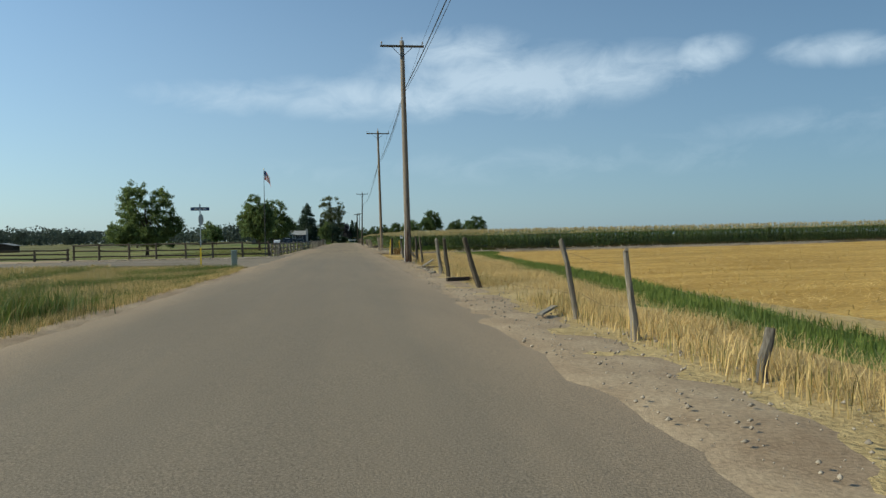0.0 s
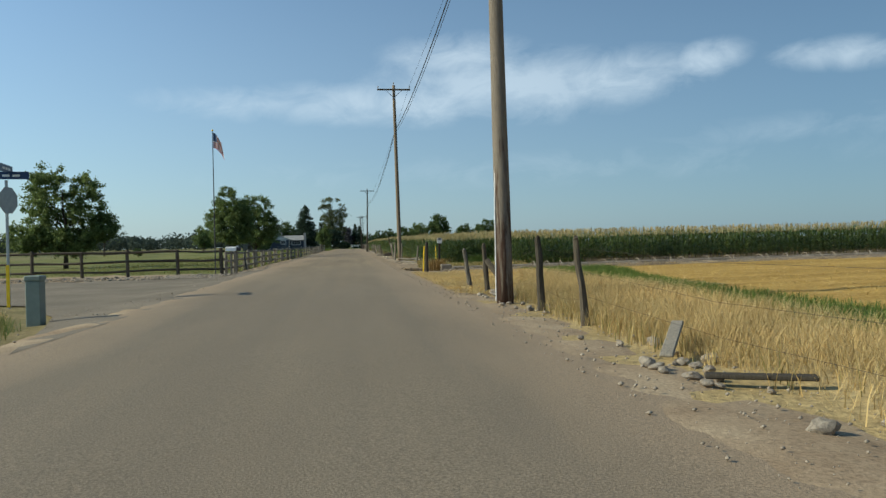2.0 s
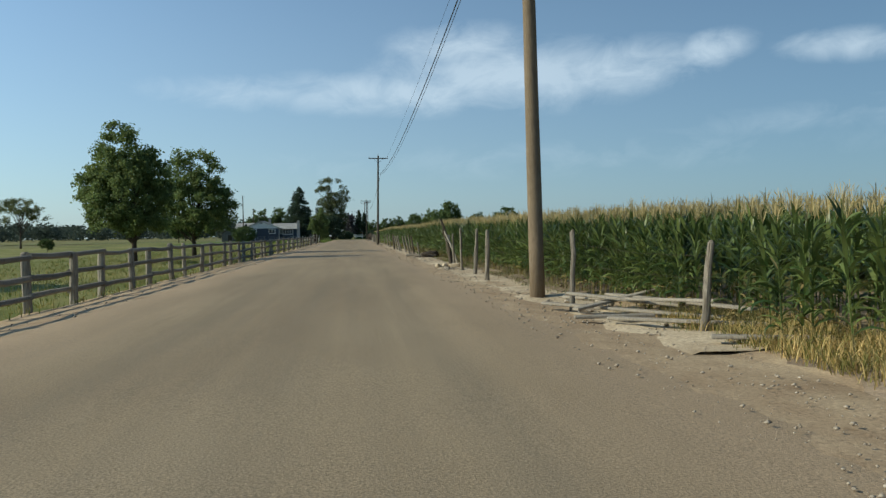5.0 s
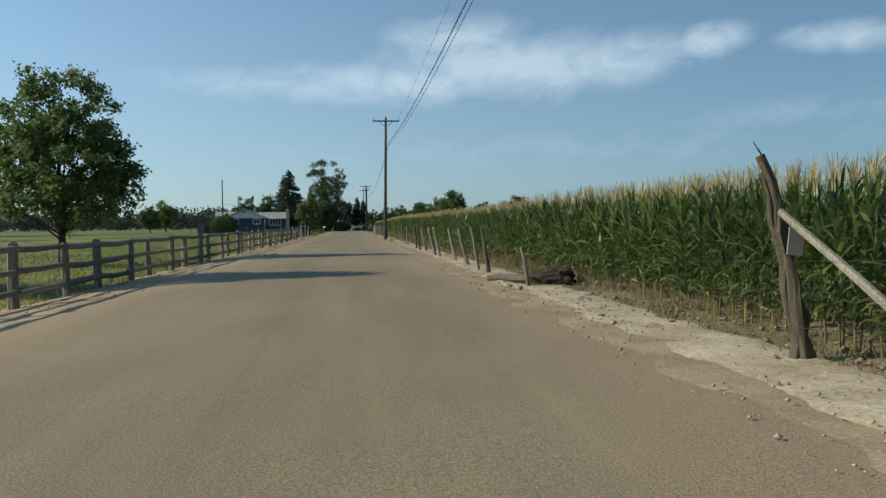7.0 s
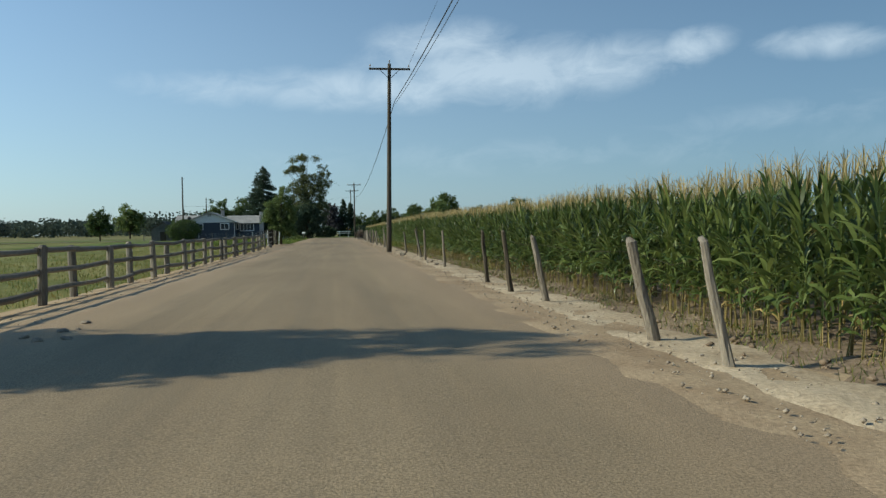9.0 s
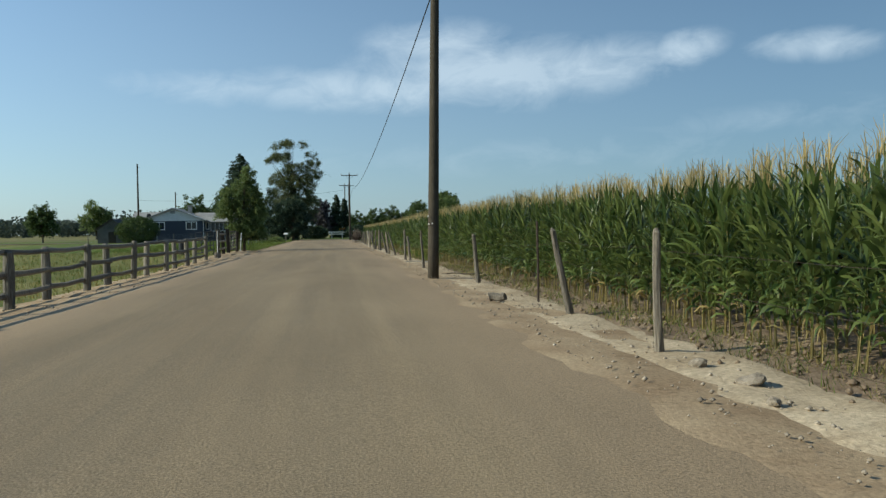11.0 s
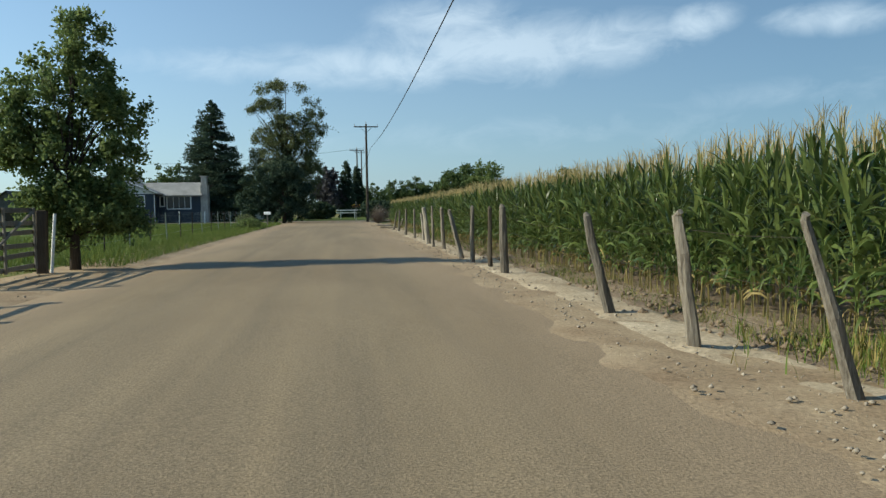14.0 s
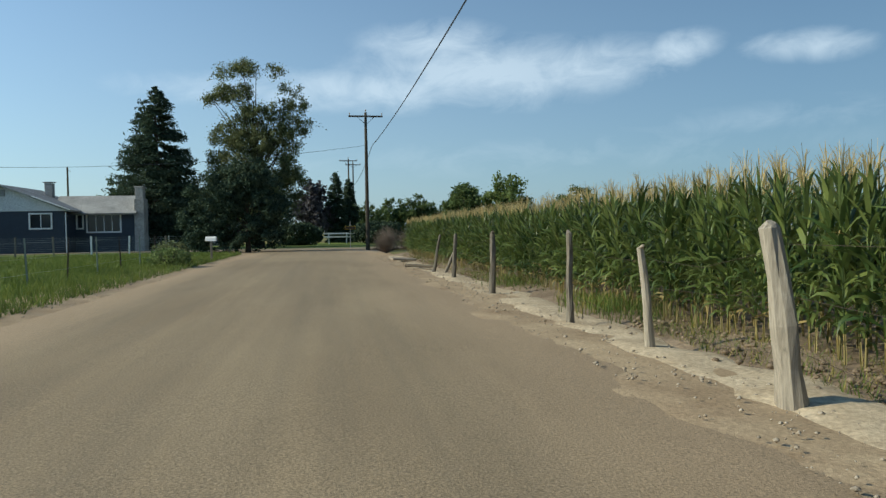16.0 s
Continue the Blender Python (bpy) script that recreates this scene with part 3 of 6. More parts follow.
blades("roadside_weeds", [M_MIXGRASS, M_GRASS], "green and tan weeds on the roadside verge", p[w > 0.0], 0.22, 0.005, 0.9, category="weeds", share=0.6, plain_blade=True)
blades("roadside_dry_grass", [M_MIXGRASS, M_DRYGRASS], "tan dry grass on the roadside verge", p[w <= 0.0], 0.14, 0.005, 0.9, category="grass", share=0.5, plain_blade=True)
p = np.array([-6.3, 15.0]) + rng.normal(size=(700, 2)) * np.array([0.5, 1.1])
blades("tall_weeds", [M_GRASS, M_MIXGRASS], "soft dark green clump of tall verge weeds", p, 0.50, 0.006, 0.7, category="weeds", share=0.3)
p = scatter(4200, -5.5, -4.75, 0, 34, 1.0)
blades("verge_fringe", [M_DRYGRASS, M_MIXGRASS], "pale dead grass fringing the road edge", p, 0.15, 0.004, 0.9, share=0.4)
p = scatter(11000, -34, -15, 6, 50, 0.0)
blades("verge_weeds", [M_MIXGRASS, M_DRYGRASS], "patchy tan grass on the wide verge", p, 0.20, 0.012, 0.6, category="weeds", share=0.5, plain_blade=True)
p = scatter(15000, -24, -6.7, 72, 200, 0.0, 0.6)
blades("pasture_grass", [M_MIXGRASS, M_GRASS], "thin green and tan pasture grass", p, 0.12, 0.010, 0.7, share=0.35, plain_blade=True)
p = scatter(21000, -18, -5.3, 201, 254, 0.0, 0.65)
blades("lawn_grass", [M_LAWN, M_GRASS], "long bright green grass beside the road", p, 0.20, 0.010, 1.0, share=0.2, plain_blade=True)
p = scatter(11000, 4.3, 5.3, 76, 246, 1.0)
blades("corn_edge_weeds", [M_MIXGRASS, M_GRASS], "low weeds at the foot of the corn", p, 0.11, 0.005, 1.2, category="weeds", share=0.45, plain_blade=True)
p = scatter(9000, 6.2, 14.0, 69.6, 73.5, 0.0)
hh = 0.76 * np.array([0.55 + 0.6 * noise.noise((a * 0.8, b * 0.8, 4.0)) for a, b in p]) * np.clip((p[:, 0] - 5.9) / 1.2, 0.3, 1) * np.clip((14.3 - p[:, 0]) / 3.0, 0.2, 1) * np.clip((p[:, 1] - 69.2) / 1.0, 0.4, 1)
blades("ditch_grass", [M_GRASS, M_LAWN], "rank green grass at the corner of the corn", p, np.clip(hh, 0.15, 0.95), 0.010, 0.5, share=0.25, plain_blade=True)
p = np.concatenate([scatter(3000, 4.0, 10.0, 67.0, 70.4, 1.0), scatter(5200, 4.5, 6.0, 67.5, 79.0, 0.0)])
blades("yellow_weeds", [M_MIXGRASS, M_DRYGRASS], "yellowed weeds below the corn", p, 0.20, 0.006, 0.9, category="weeds", share=0.4)
p = scatter(300, 4.1, 4.75, 63.6, 65.2, 0.0)
blades("russet_clump", [M_RUSSET, M_DRYGRASS], "dry russet weed clump beside the marker post", p, 0.55, 0.006, 0.7, category="weeds", share=0.1)


def pebbles():
    """Loose gravel along both road edges."""
    o = np.array([(1, 0, 0), (-1, 0, 0), (0, 1, 0), (0, -1, 0), (0, 0, 1), (0, 0, -1)], float)
    t = np.array([(0, 2, 4), (2, 1, 4), (1, 3, 4), (3, 0, 4), (2, 0, 5), (1, 2, 5), (3, 1, 5), (0, 3, 5)])
    xy = np.concatenate([scatter(6000, 2.3, 4.2, 2, 120, 0.0), scatter(5000, 2.6, 4.0, 120, 246, 0.0), scatter(2000, -6.4, -4.7, 2, 246, 0.0)])
    bank = np.concatenate([scatter(1300, -9.5, -6.1, 63.6, 68.8, 0.0), scatter(1300, -24, -9.5, 63.6, 68.0, 0.0)])
    s = np.concatenate([0.008 + 0.024 * rng.random(len(xy)) ** 3, 0.025 + 0.05 * rng.random(len(bank)) ** 2])[:, None, None]
    xy = np.concatenate([xy, bank])
    n = len(xy)
    v = o[None] * s * rng.uniform(0.6, 1.3, (n, 6, 1))
    v[:, :, 2] *= 0.7
    v += np.c_[xy, gz(xy[:, 0], xy[:, 1]) + 0.025][:, None]
    f = (t[None] + (np.arange(n) * 6)[:, None, None]).reshape(-1, 3)
    return tagged(link("gravel", raw_mesh("gravel", v.reshape(-1, 3), f), M_ROCK), "loose pale gravel along the road edges", "gravel", kind="stuff")


pebbles()


def clods():
    """Crumbly lumps of dry soil in the furrow at the foot of the corn."""
    o = np.array([(1, 0, 0), (-1, 0, 0), (0, 1, 0), (0, -1, 0), (0, 0, 1), (0, 0, -1)], float)
    t = np.array([(0, 2, 4), (2, 1, 4), (1, 3, 4), (3, 0, 4), (2, 0, 5), (1, 2, 5), (3, 1, 5), (0, 3, 5)])
    xy = np.concatenate([scatter(6500, 4.3, 5.2, 78, 246, 1.0), scatter(900, 4.0, 4.6, 90, 246, 1.0)])
    n = len(xy)
    v = o[None] * (0.010 + 0.050 * rng.random(n) ** 4)[:, None, None] * rng.uniform(0.55, 1.4, (n, 6, 1))
    v[:, :, 2] *= 0.7
    v += np.c_[xy, gz(xy[:, 0], xy[:, 1]) + 0.03][:, None]
    f = (t[None] + (np.arange(n) * 6)[:, None, None]).reshape(-1, 3)
    return tagged(link("soil_clods", raw_mesh("soil_clods", v.reshape(-1, 3), f), M_SOIL), "crumbly brown clods of soil along the corn", "soil", kind="stuff")


clods()
for x, y, n, h in ((5.0, 181.6, 500, 0.42), (4.8, 187.0, 250, 0.26), (4.9, 178.6, 220, 0.24), (4.85, 216.5, 420, 0.24), (4.8, 223.0, 260, 0.2)):
    p = np.array([x, y]) + rng.normal(size=(n, 2)) * np.array([0.3, 0.9])
    blades("weed_clump", [M_GRASS, M_MIXGRASS], "soft green clump of weeds at the foot of the corn", p, h, 0.006, 0.7, category="weeds", share=0.35)

# ---- corn ----
def corn_plant(r, leaves, tall, low, plume=1.0, steps=4):
    """One plant: stalk, arching leaves, tassel. Returns vertices, quads and material numbers (0 leaf, 1 dry, 2 stalk, 3 tassel)."""
    V, Q, I = [], [], []

    def strip(points, widths, m):
        b = len(V)
        for (p, s), w in zip(points, widths):
            V.append(p - s * w)
            V.append(p + s * w)
        for i in range(len(points) - 1):
            Q.append((b + 2 * i, b + 2 * i + 1, b + 2 * i + 3, b + 2 * i + 2))
            I.append(m)

    for a in (0.3, 1.87):
        s = np.array([math.cos(a), math.sin(a), 0])
        if low < 0.1:
            strip([(np.array([0, 0, low]), s), (np.array([0, 0, tall * 0.14]), s)], (0.015, 0.012), 2)
        strip([(np.array([0, 0, max(low, tall * 0.14)]), s), (np.array([0, 0, tall * 0.86]), s)], (0.012, 0.006), 0)
    turn = r.uniform(0, 6.28)
    for k in range(leaves):
        f = (k + 0.5) / leaves
        z = max(low, tall * (0.10 + 0.65 * f)) + r.uniform(-0.04, 0.04)
        az_ = turn + math.pi * (k % 2) + r.uniform(-1.0, 1.0)
        d = np.array([math.cos(az_), math.sin(az_), 0])
        s = np.array([-d[1], d[0], r.uniform(-0.9, 0.9)])
        L = r.uniform(0.34, 0.60) * (0.55 + 0.45 * math.sin(math.pi * min(1, f * 0.80 + 0.15)))
        rise = radians(46 + 32 * f + r.uniform(-14, 14))
        bend = radians((1 - f) * 95 + 22 + r.uniform(-22, 48))
        q, pts = np.array([0, 0, z]), []
        pts.append((q, s))
        for t in [(i + 0.5) / steps for i in range(steps)]:
            e = rise - bend * t ** 1.4
            q = q + (d * math.cos(e) + np.array([0, 0, math.sin(e)])) * (L / steps)
            pts.append((q, s))
        dry = 1 if (f < 0.12 and r.random() < 0.35) or r.random() < 0.012 else 0
        wd = r.uniform(0.75, 1.1) * (0.5 if dry else 1.0)
        strip(pts, [wd * w for w in {4: (0.010, 0.025, 0.023, 0.014, 0.002), 3: (0.013, 0.031, 0.024, 0.002), 2: (0.018, 0.036, 0.002)}[steps]], dry)
    top = np.array([0, 0, tall * 0.80])
    for k in range({2: 4, 3: 6, 4: 9}[steps]):
        a = r.uniform(0, 6.28)
        sp = 0.0 if k == 0 else r.uniform(0.05, 0.16)
        d = np.array([math.cos(a), math.sin(a), 0])
        s = np.array([-d[1], d[0], 0])
        strip([(top, s), (top + d * sp * 0.6 + np.array([0, 0, tall * 0.10]), s), (top + d * sp * 1.4 + np.array([0, 0, tall * 0.165 - (r.uniform(0.03, 0.09) if k else 0)]), s)],
              (0.003 * plume, 0.0052 * plume, 0.0025 * plume), 3)
    return np.array(V), np.array(Q), np.array(I)


def corn_stand(name, label, spots, kinds, size=1.0):
    """Many plants in one mesh, each a turned and scaled copy of one of a few kinds."""
    VV, QQ, II, base = [], [], [], 0
    which = rng.integers(0, len(kinds), len(spots))
    for k, (V, Q, I) in enumerate(kinds):
        s = spots[which == k]
        n = len(s)
        if not n:
            continue
        a = rng.uniform(0, 2 * np.pi, n)
        c, q = np.cos(a)[:, None], np.sin(a)[:, None]
        h = (size * rng.uniform(0.945, 1.045, n) * np.interp(s[:, 1], [70, 80, 100, 110, 122, 150, 165, 176, 188, 212, 250], [0.88, 0.94, 1.05, 1.10, 1.08, 1.12, 1.19, 1.18, 1.16, 1.09, 1.06]))[:, None]
        lx, ly = rng.normal(0, 0.06, (n, 1)), rng.normal(0, 0.06, (n, 1))
        X = V[None, :, 0] * c - V[None, :, 1] * q
        Y = V[None, :, 0] * q + V[None, :, 1] * c
        Z = V[None, :, 2] * h
        P = np.stack([X + lx * Z + s[:, 0:1], Y + ly * Z + s[:, 1:2], Z + gz(s[:, 0], s[:, 1])[:, None]], -1)
        VV.append(P.reshape(-1, 3))
        QQ.append((Q[None] + base + (np.arange(n) * len(V))[:, None, None]).reshape(-1, 4))
        II.append(np.tile(I, n))
        base += n * len(V)
    me = raw_mesh(name, np.concatenate(VV), np.concatenate(QQ), np.concatenate(II))
    return tagged(link(name, me, [M_CORN, M_CORN_DRY, M_STALK, M_TASSEL]), label, "corn", kind="stuff")


rc = random.Random(4)
FULL = [corn_plant(rc, rc.randint(26, 30), rc.uniform(2.0, 2.12), 0.0, 0.75) for _ in range(10)]
MIDS = [corn_plant(rc, 13, rc.uniform(2.0, 2.12), 0.0, 1.1, 3) for _ in range(6)]
BACKS = [corn_plant(rc, 13, rc.uniform(2.0, 2.12), 0.0, 1.6, 2) for _ in range(6)]
TOPS = [corn_plant(rc, 8, rc.uniform(2.0, 2.2), 0.75, 1.25, 3) for _ in range(6)]
FARS = [corn_plant(rc, 4, rc.uniform(2.0, 2.2), 1.1, 3.6, 2) for _ in range(4)]
def along_road(ks, step):
    out = []
    for k in ks:
        y = np.arange(70.0 + k * 0.4, 249, step)
        out.append(np.c_[4.98 + 0.72 * k + rng.normal(0, 0.05, len(y)), y + rng.normal(0, 0.06, len(y))])
    return out


def along_ditch(ks, step, x0=9.3, x1=60.0):
    out = []
    for k in ks:
        x = np.arange(x0, x1, step)
        out.append(np.c_[x + rng.normal(0, 0.06, len(x)), 68.9 + 0.72 * k - 0.045 * (x - 10) + rng.normal(0, 0.06, len(x))])
    return out


spots = np.concatenate(along_road((0,), 0.14) + along_ditch((0,), 0.2) + [np.array([(8.9, 68.6), (8.3, 67.3), (9.1, 67.2), (10.6, 67.9), (7.7, 68.6)])])
spots = spots[~((spots[:, 0] < 8.0) & (spots[:, 1] < np.where(spots[:, 0] < 5.6, 79.0, 75.0)) & (rng.random(len(spots)) < 0.8))]
corn_stand("corn_rows", "tall green corn in rows with tan tassels", spots, FULL, 0.995)
spots = np.concatenate(along_road((2, 3), 0.22) + along_ditch((2, 3), 0.26) + along_ditch((4, 5, 6), 0.36))
corn_stand("corn_back_rows", "green corn rows standing deeper in the field", spots, BACKS, 1.0)
spots = np.concatenate(along_road((1,), 0.16) + along_ditch((1,), 0.26) + [np.c_[rng.uniform(6.4, 10.5, 260), rng.uniform(71.2, 76.5, 260)]])
corn_stand("corn_second_rows", "green corn rows standing behind the first", spots, MIDS, 1.0)
rows = []
for k in range(9):
    y = np.arange(73.0, 252, 0.42)
    rows.append(np.c_[7.9 + 0.75 * k + rng.normal(0, 0.08, len(y)), y + rng.normal(0, 0.1, len(y))])
corn_stand("corn_inner_rows", "dense inner rows of green corn with pale tassels", np.concatenate(rows), TOPS, 1.08)
n = 6500
p = np.c_[14.4 + 110 * rng.random(n) ** 1.7, rng.uniform(72, 262, n)]
corn_stand("corn_field", "wide corn field of green leaves and pale tassels", p, FARS, 1.10)
x = np.arange(62, 130, 0.34)
corn_stand("corn_far_edge", "far edge of the green corn field", np.concatenate([np.c_[x, 66.4 + 0.8 * k - 0.045 * (x - 62)] for k in range(7)]), BACKS, 1.0)
# added sheet, stands in for the shaded leaf mass between the sparse plants
canopy = sheet("corn_canopy", M_CORNTOP, 10.5, 260, 74, 264, 2.0, 1.55, 0.12, seed=20, kind="stuff", label="sheet standing in for the shaded mass of corn leaves below the tassels", category="corn")

# ---- rail fence on the left ----
def rail_fence(name, label, line, height=1.12, spacing=2.4, seed=1, mat=None, marks=None):
    """Posts with three rough rails along a line of points; marks: the posts' own y."""
    r = random.Random(seed)
    th = thing(name, label, "fence")
    pts = [Vector((x, y, 0)) for x, y in line]
    run = [0.0]
    for a, b in zip(pts, pts[1:]):
        run.append(run[-1] + (b - a).length)
    n = max(1, round(run[-1] / spacing))
    spots = []
    n = n if marks is None else len(marks) - 1
    for i in range(n + 1):
        s = run[-1] * i / n if marks is None else float(np.interp(marks[i], [q[1] for q in line], run))
        k = max(j for j in range(len(run)) if run[j] <= s + 1e-6)
        k = min(k, len(pts) - 2)
        p = pts[k].lerp(pts[k + 1], (s - run[k]) / (run[k + 1] - run[k]))
        p.x += r.uniform(-0.04, 0.04)
        p.z = float(gz(p.x, p.y))
        spots.append(p)
    for i, p in enumerate(spots):
        bm = bmesh.new()
        p = p + Vector((0.06 if i % 2 else -0.08, 0, 0))
        w, d, h = r.uniform(0.085, 0.105), r.uniform(0.07, 0.09), height + r.uniform(-0.05, 0.08)
        lx, ly = r.uniform(-0.05, 0.05), r.uniform(-0.04, 0.04)
        tube(bm, [p + Vector((lx * f, ly * f, -0.25 + (h + 0.25) * f)) for f in (0, 0.35, 0.7, 0.97, 1.0)], [w * 1.1, w * 1.05, w, w * 0.95, w * 0.6], 9, 0.13)
        part("post", bm, mat or M_RAIL, th)
    for a, b in zip(spots, spots[1:]):
        for hz in (0.22, 0.60, 0.98):
            bm = bmesh.new()
            side = Vector((0.0 if hz > 0.5 else -0.01, 0, 0))
            e = (b - a).normalized() * 0.1
            za, zb = hz * height / 1.05 + r.uniform(-0.035, 0.035), hz * height / 1.05 + r.uniform(-0.035, 0.035)
            p0, p1 = a - e + side + Vector((0, 0, za)), b + e + side + Vector((0, 0, zb))
            mid = p0.lerp(p1, r.uniform(0.4, 0.6)) + Vector((r.uniform(-0.02, 0.02), 0, r.uniform(-0.05, 0.02)))
            rr = r.uniform(0.060, 0.080)
            tube(bm, [p0, mid, p1], [rr, rr * 0.95, rr * r.uniform(0.75, 1.0)], 6, 0.14)
            part("rail", bm, mat or M_RAIL, th)
    return th


rail_fence("rail_fence", "weathered grey post-and-rail fence along the pasture", [(-7.2, 71.0), (-7.15, 90), (-6.75, 120), (-6.5, 150), (-6.5, 185.4)], 1.23, 2.43, 2,
           marks=np.interp(np.arange(-1, 47), [-1, 0, 9, 15, 46], [71.05, 73.38, 94.49, 109.92, 185.3]))

# ---- wire fence on the right ----
POSTS_A = [(3.95, 9.6, 1.23, -0.12), (3.97, 12.26, 1.37, -0.25), (3.75, 20.6, 1.42, -0.42), (3.68, 26.6, 1.40, -0.15), (3.76, 29.2, 1.38, -0.20), (3.95, 38.7, 1.47, -0.15),
           (3.92, 41.4, 1.51, -0.07), (3.82, 46.9, 1.38, -0.11), (3.74, 49.5, 1.21, -0.17)]
POSTS_B = [(4.55, 77.5, 1.25, 0.12), (3.75, 80.9, 1.45, 0.03), (3.75, 89.5, 1.5, 0.05), (3.9, 92.5, 1.55, 0.08), (3.9, 95.6, 1.6, -0.03), (4.05, 98.8, 1.38, -0.05),
           (3.65, 110.4, 0.9, -0.16), (3.75, 115.7, 1.29, -0.22), (3.69, 117.1, 1.33, -0.23), (3.76, 119.7, 1.27, -0.32), (3.66, 121.9, 1.27, -0.28)]
POSTS_C = [(3.6, 126.4, 1.28, -0.30), (3.58, 128.1, 1.25, -0.30), (3.66, 133.0, 1.26, -0.26), (3.58, 135.5, 1.36, -0.17), (3.67, 138.5, 1.36, -0.13), (3.72, 146.5, 1.36, -0.06),
           (3.72, 152.5, 1.4, -0.04), (4.0, 156.4, 1.42, -0.30), (3.92, 163.6, 1.30, -0.13), (3.52, 171.9, 1.40, -0.07), (3.6, 177.1, 1.15, -0.11), (3.6, 179.3, 1.45, -0.02)]
POSTS_D = [(3.76, 186.3, 1.33, -0.41), (3.55, 188.3, 1.33, -0.17), (3.6, 190.7, 1.31, -0.32), (3.6, 196.8, 1.44, -0.05), (3.6, 198.3, 1.42, 0.0), (3.48, 199.9, 1.42, 0.0),
           (3.48, 201.6, 1.33, -0.32), (3.66, 206.3, 1.41, -0.07), (3.5, 207.8, 1.46, -0.05), (3.55, 209.8, 1.42, -0.15), (3.7, 212.6, 1.2, -0.09), (3.57, 215.0, 1.37, -0.01)]
POSTS_E = [(3.66, 220.5, 1.36, 0.03), (3.72, 225.7, 1.3, 0.06), (3.9, 228.4, 0.75, 0.33), (3.7, 229.5, 1.25, 0.22)]


WIDE = {209.8: 0.10, 196.8: 0.085}      # stouter than the rest
PALE = (126.4, 121.9, 209.8, 212.6)      # bleached nearly white
GREYED = (186.3, 188.3, 190.7, 201.6)      # weathered pale grey


def wire_fence(posts, label, seed, wires=3):
    r = random.Random(seed)
    th = thing("wire_fence", label, "fence", group="old wire fence along the corn side")
    tops = []
    for x, y, h, lean in posts:
        z = float(gz(x, y))
        bm = bmesh.new()
        rad = WIDE[y] if y in WIDE else r.uniform(0.048, 0.056) if y < 15 else r.uniform(0.066, 0.085) if y < 60 else r.uniform(0.046, 0.068)
        pts = [(x - 0.2 * lean / h, y, z - 0.2)]
        for f in (0.0, 0.22, 0.45, 0.7, 0.97, 1.0):
            pts.append((x + lean * f + (r.uniform(-0.010, 0.010) if 0 < f < 1 else 0.0), y + 0.05 * f * r.uniform(-1, 1), z + h * f))
        tube(bm, pts, [rad * 1.1, rad * 1.15, rad, rad * r.uniform(0.9, 1.05), rad * r.uniform(0.8, 1.0), rad * r.uniform(0.7, 0.9), rad * r.uniform(0.25, 0.6)], 9, 0.15)
        worn = r.choice((M_POST, M_POLE, M_POLE) if y < 60 else (M_POST, M_POST, M_POLE))
        part("post", bm, M_HEAP if y in PALE else M_POST if y in GREYED else worn, th)
        tops.append((Vector((x, y, z)), lean, h))
    for k in range(wires):
        for (a, la, ha), (b, lb, hb) in zip(tops, tops[1:]):
            if (b - a).length > 14:
                continue
            bm = bmesh.new()
            f = 0.85 - 0.27 * k + r.uniform(-0.04, 0.04)
            p0, p1 = a + Vector((la * f + 0.07, 0, ha * f)), b + Vector((lb * f + 0.07, 0, hb * f))
            tube(bm, [p0, p0.lerp(p1, 0.5) - Vector((0, 0, r.uniform(0.02, 0.12))), p1], 0.0022, 4, cap=False)
            part("wire", bm, M_RUST, th)
    return th


for k, posts in enumerate((POSTS_A, POSTS_B, POSTS_C, POSTS_D, POSTS_E)):
    wire_fence(posts, ("old leaning wooden posts with rusty wire beside the hay field" if k == 0 else "old leaning wooden posts with rusty wire beside the corn"), 11 + k)

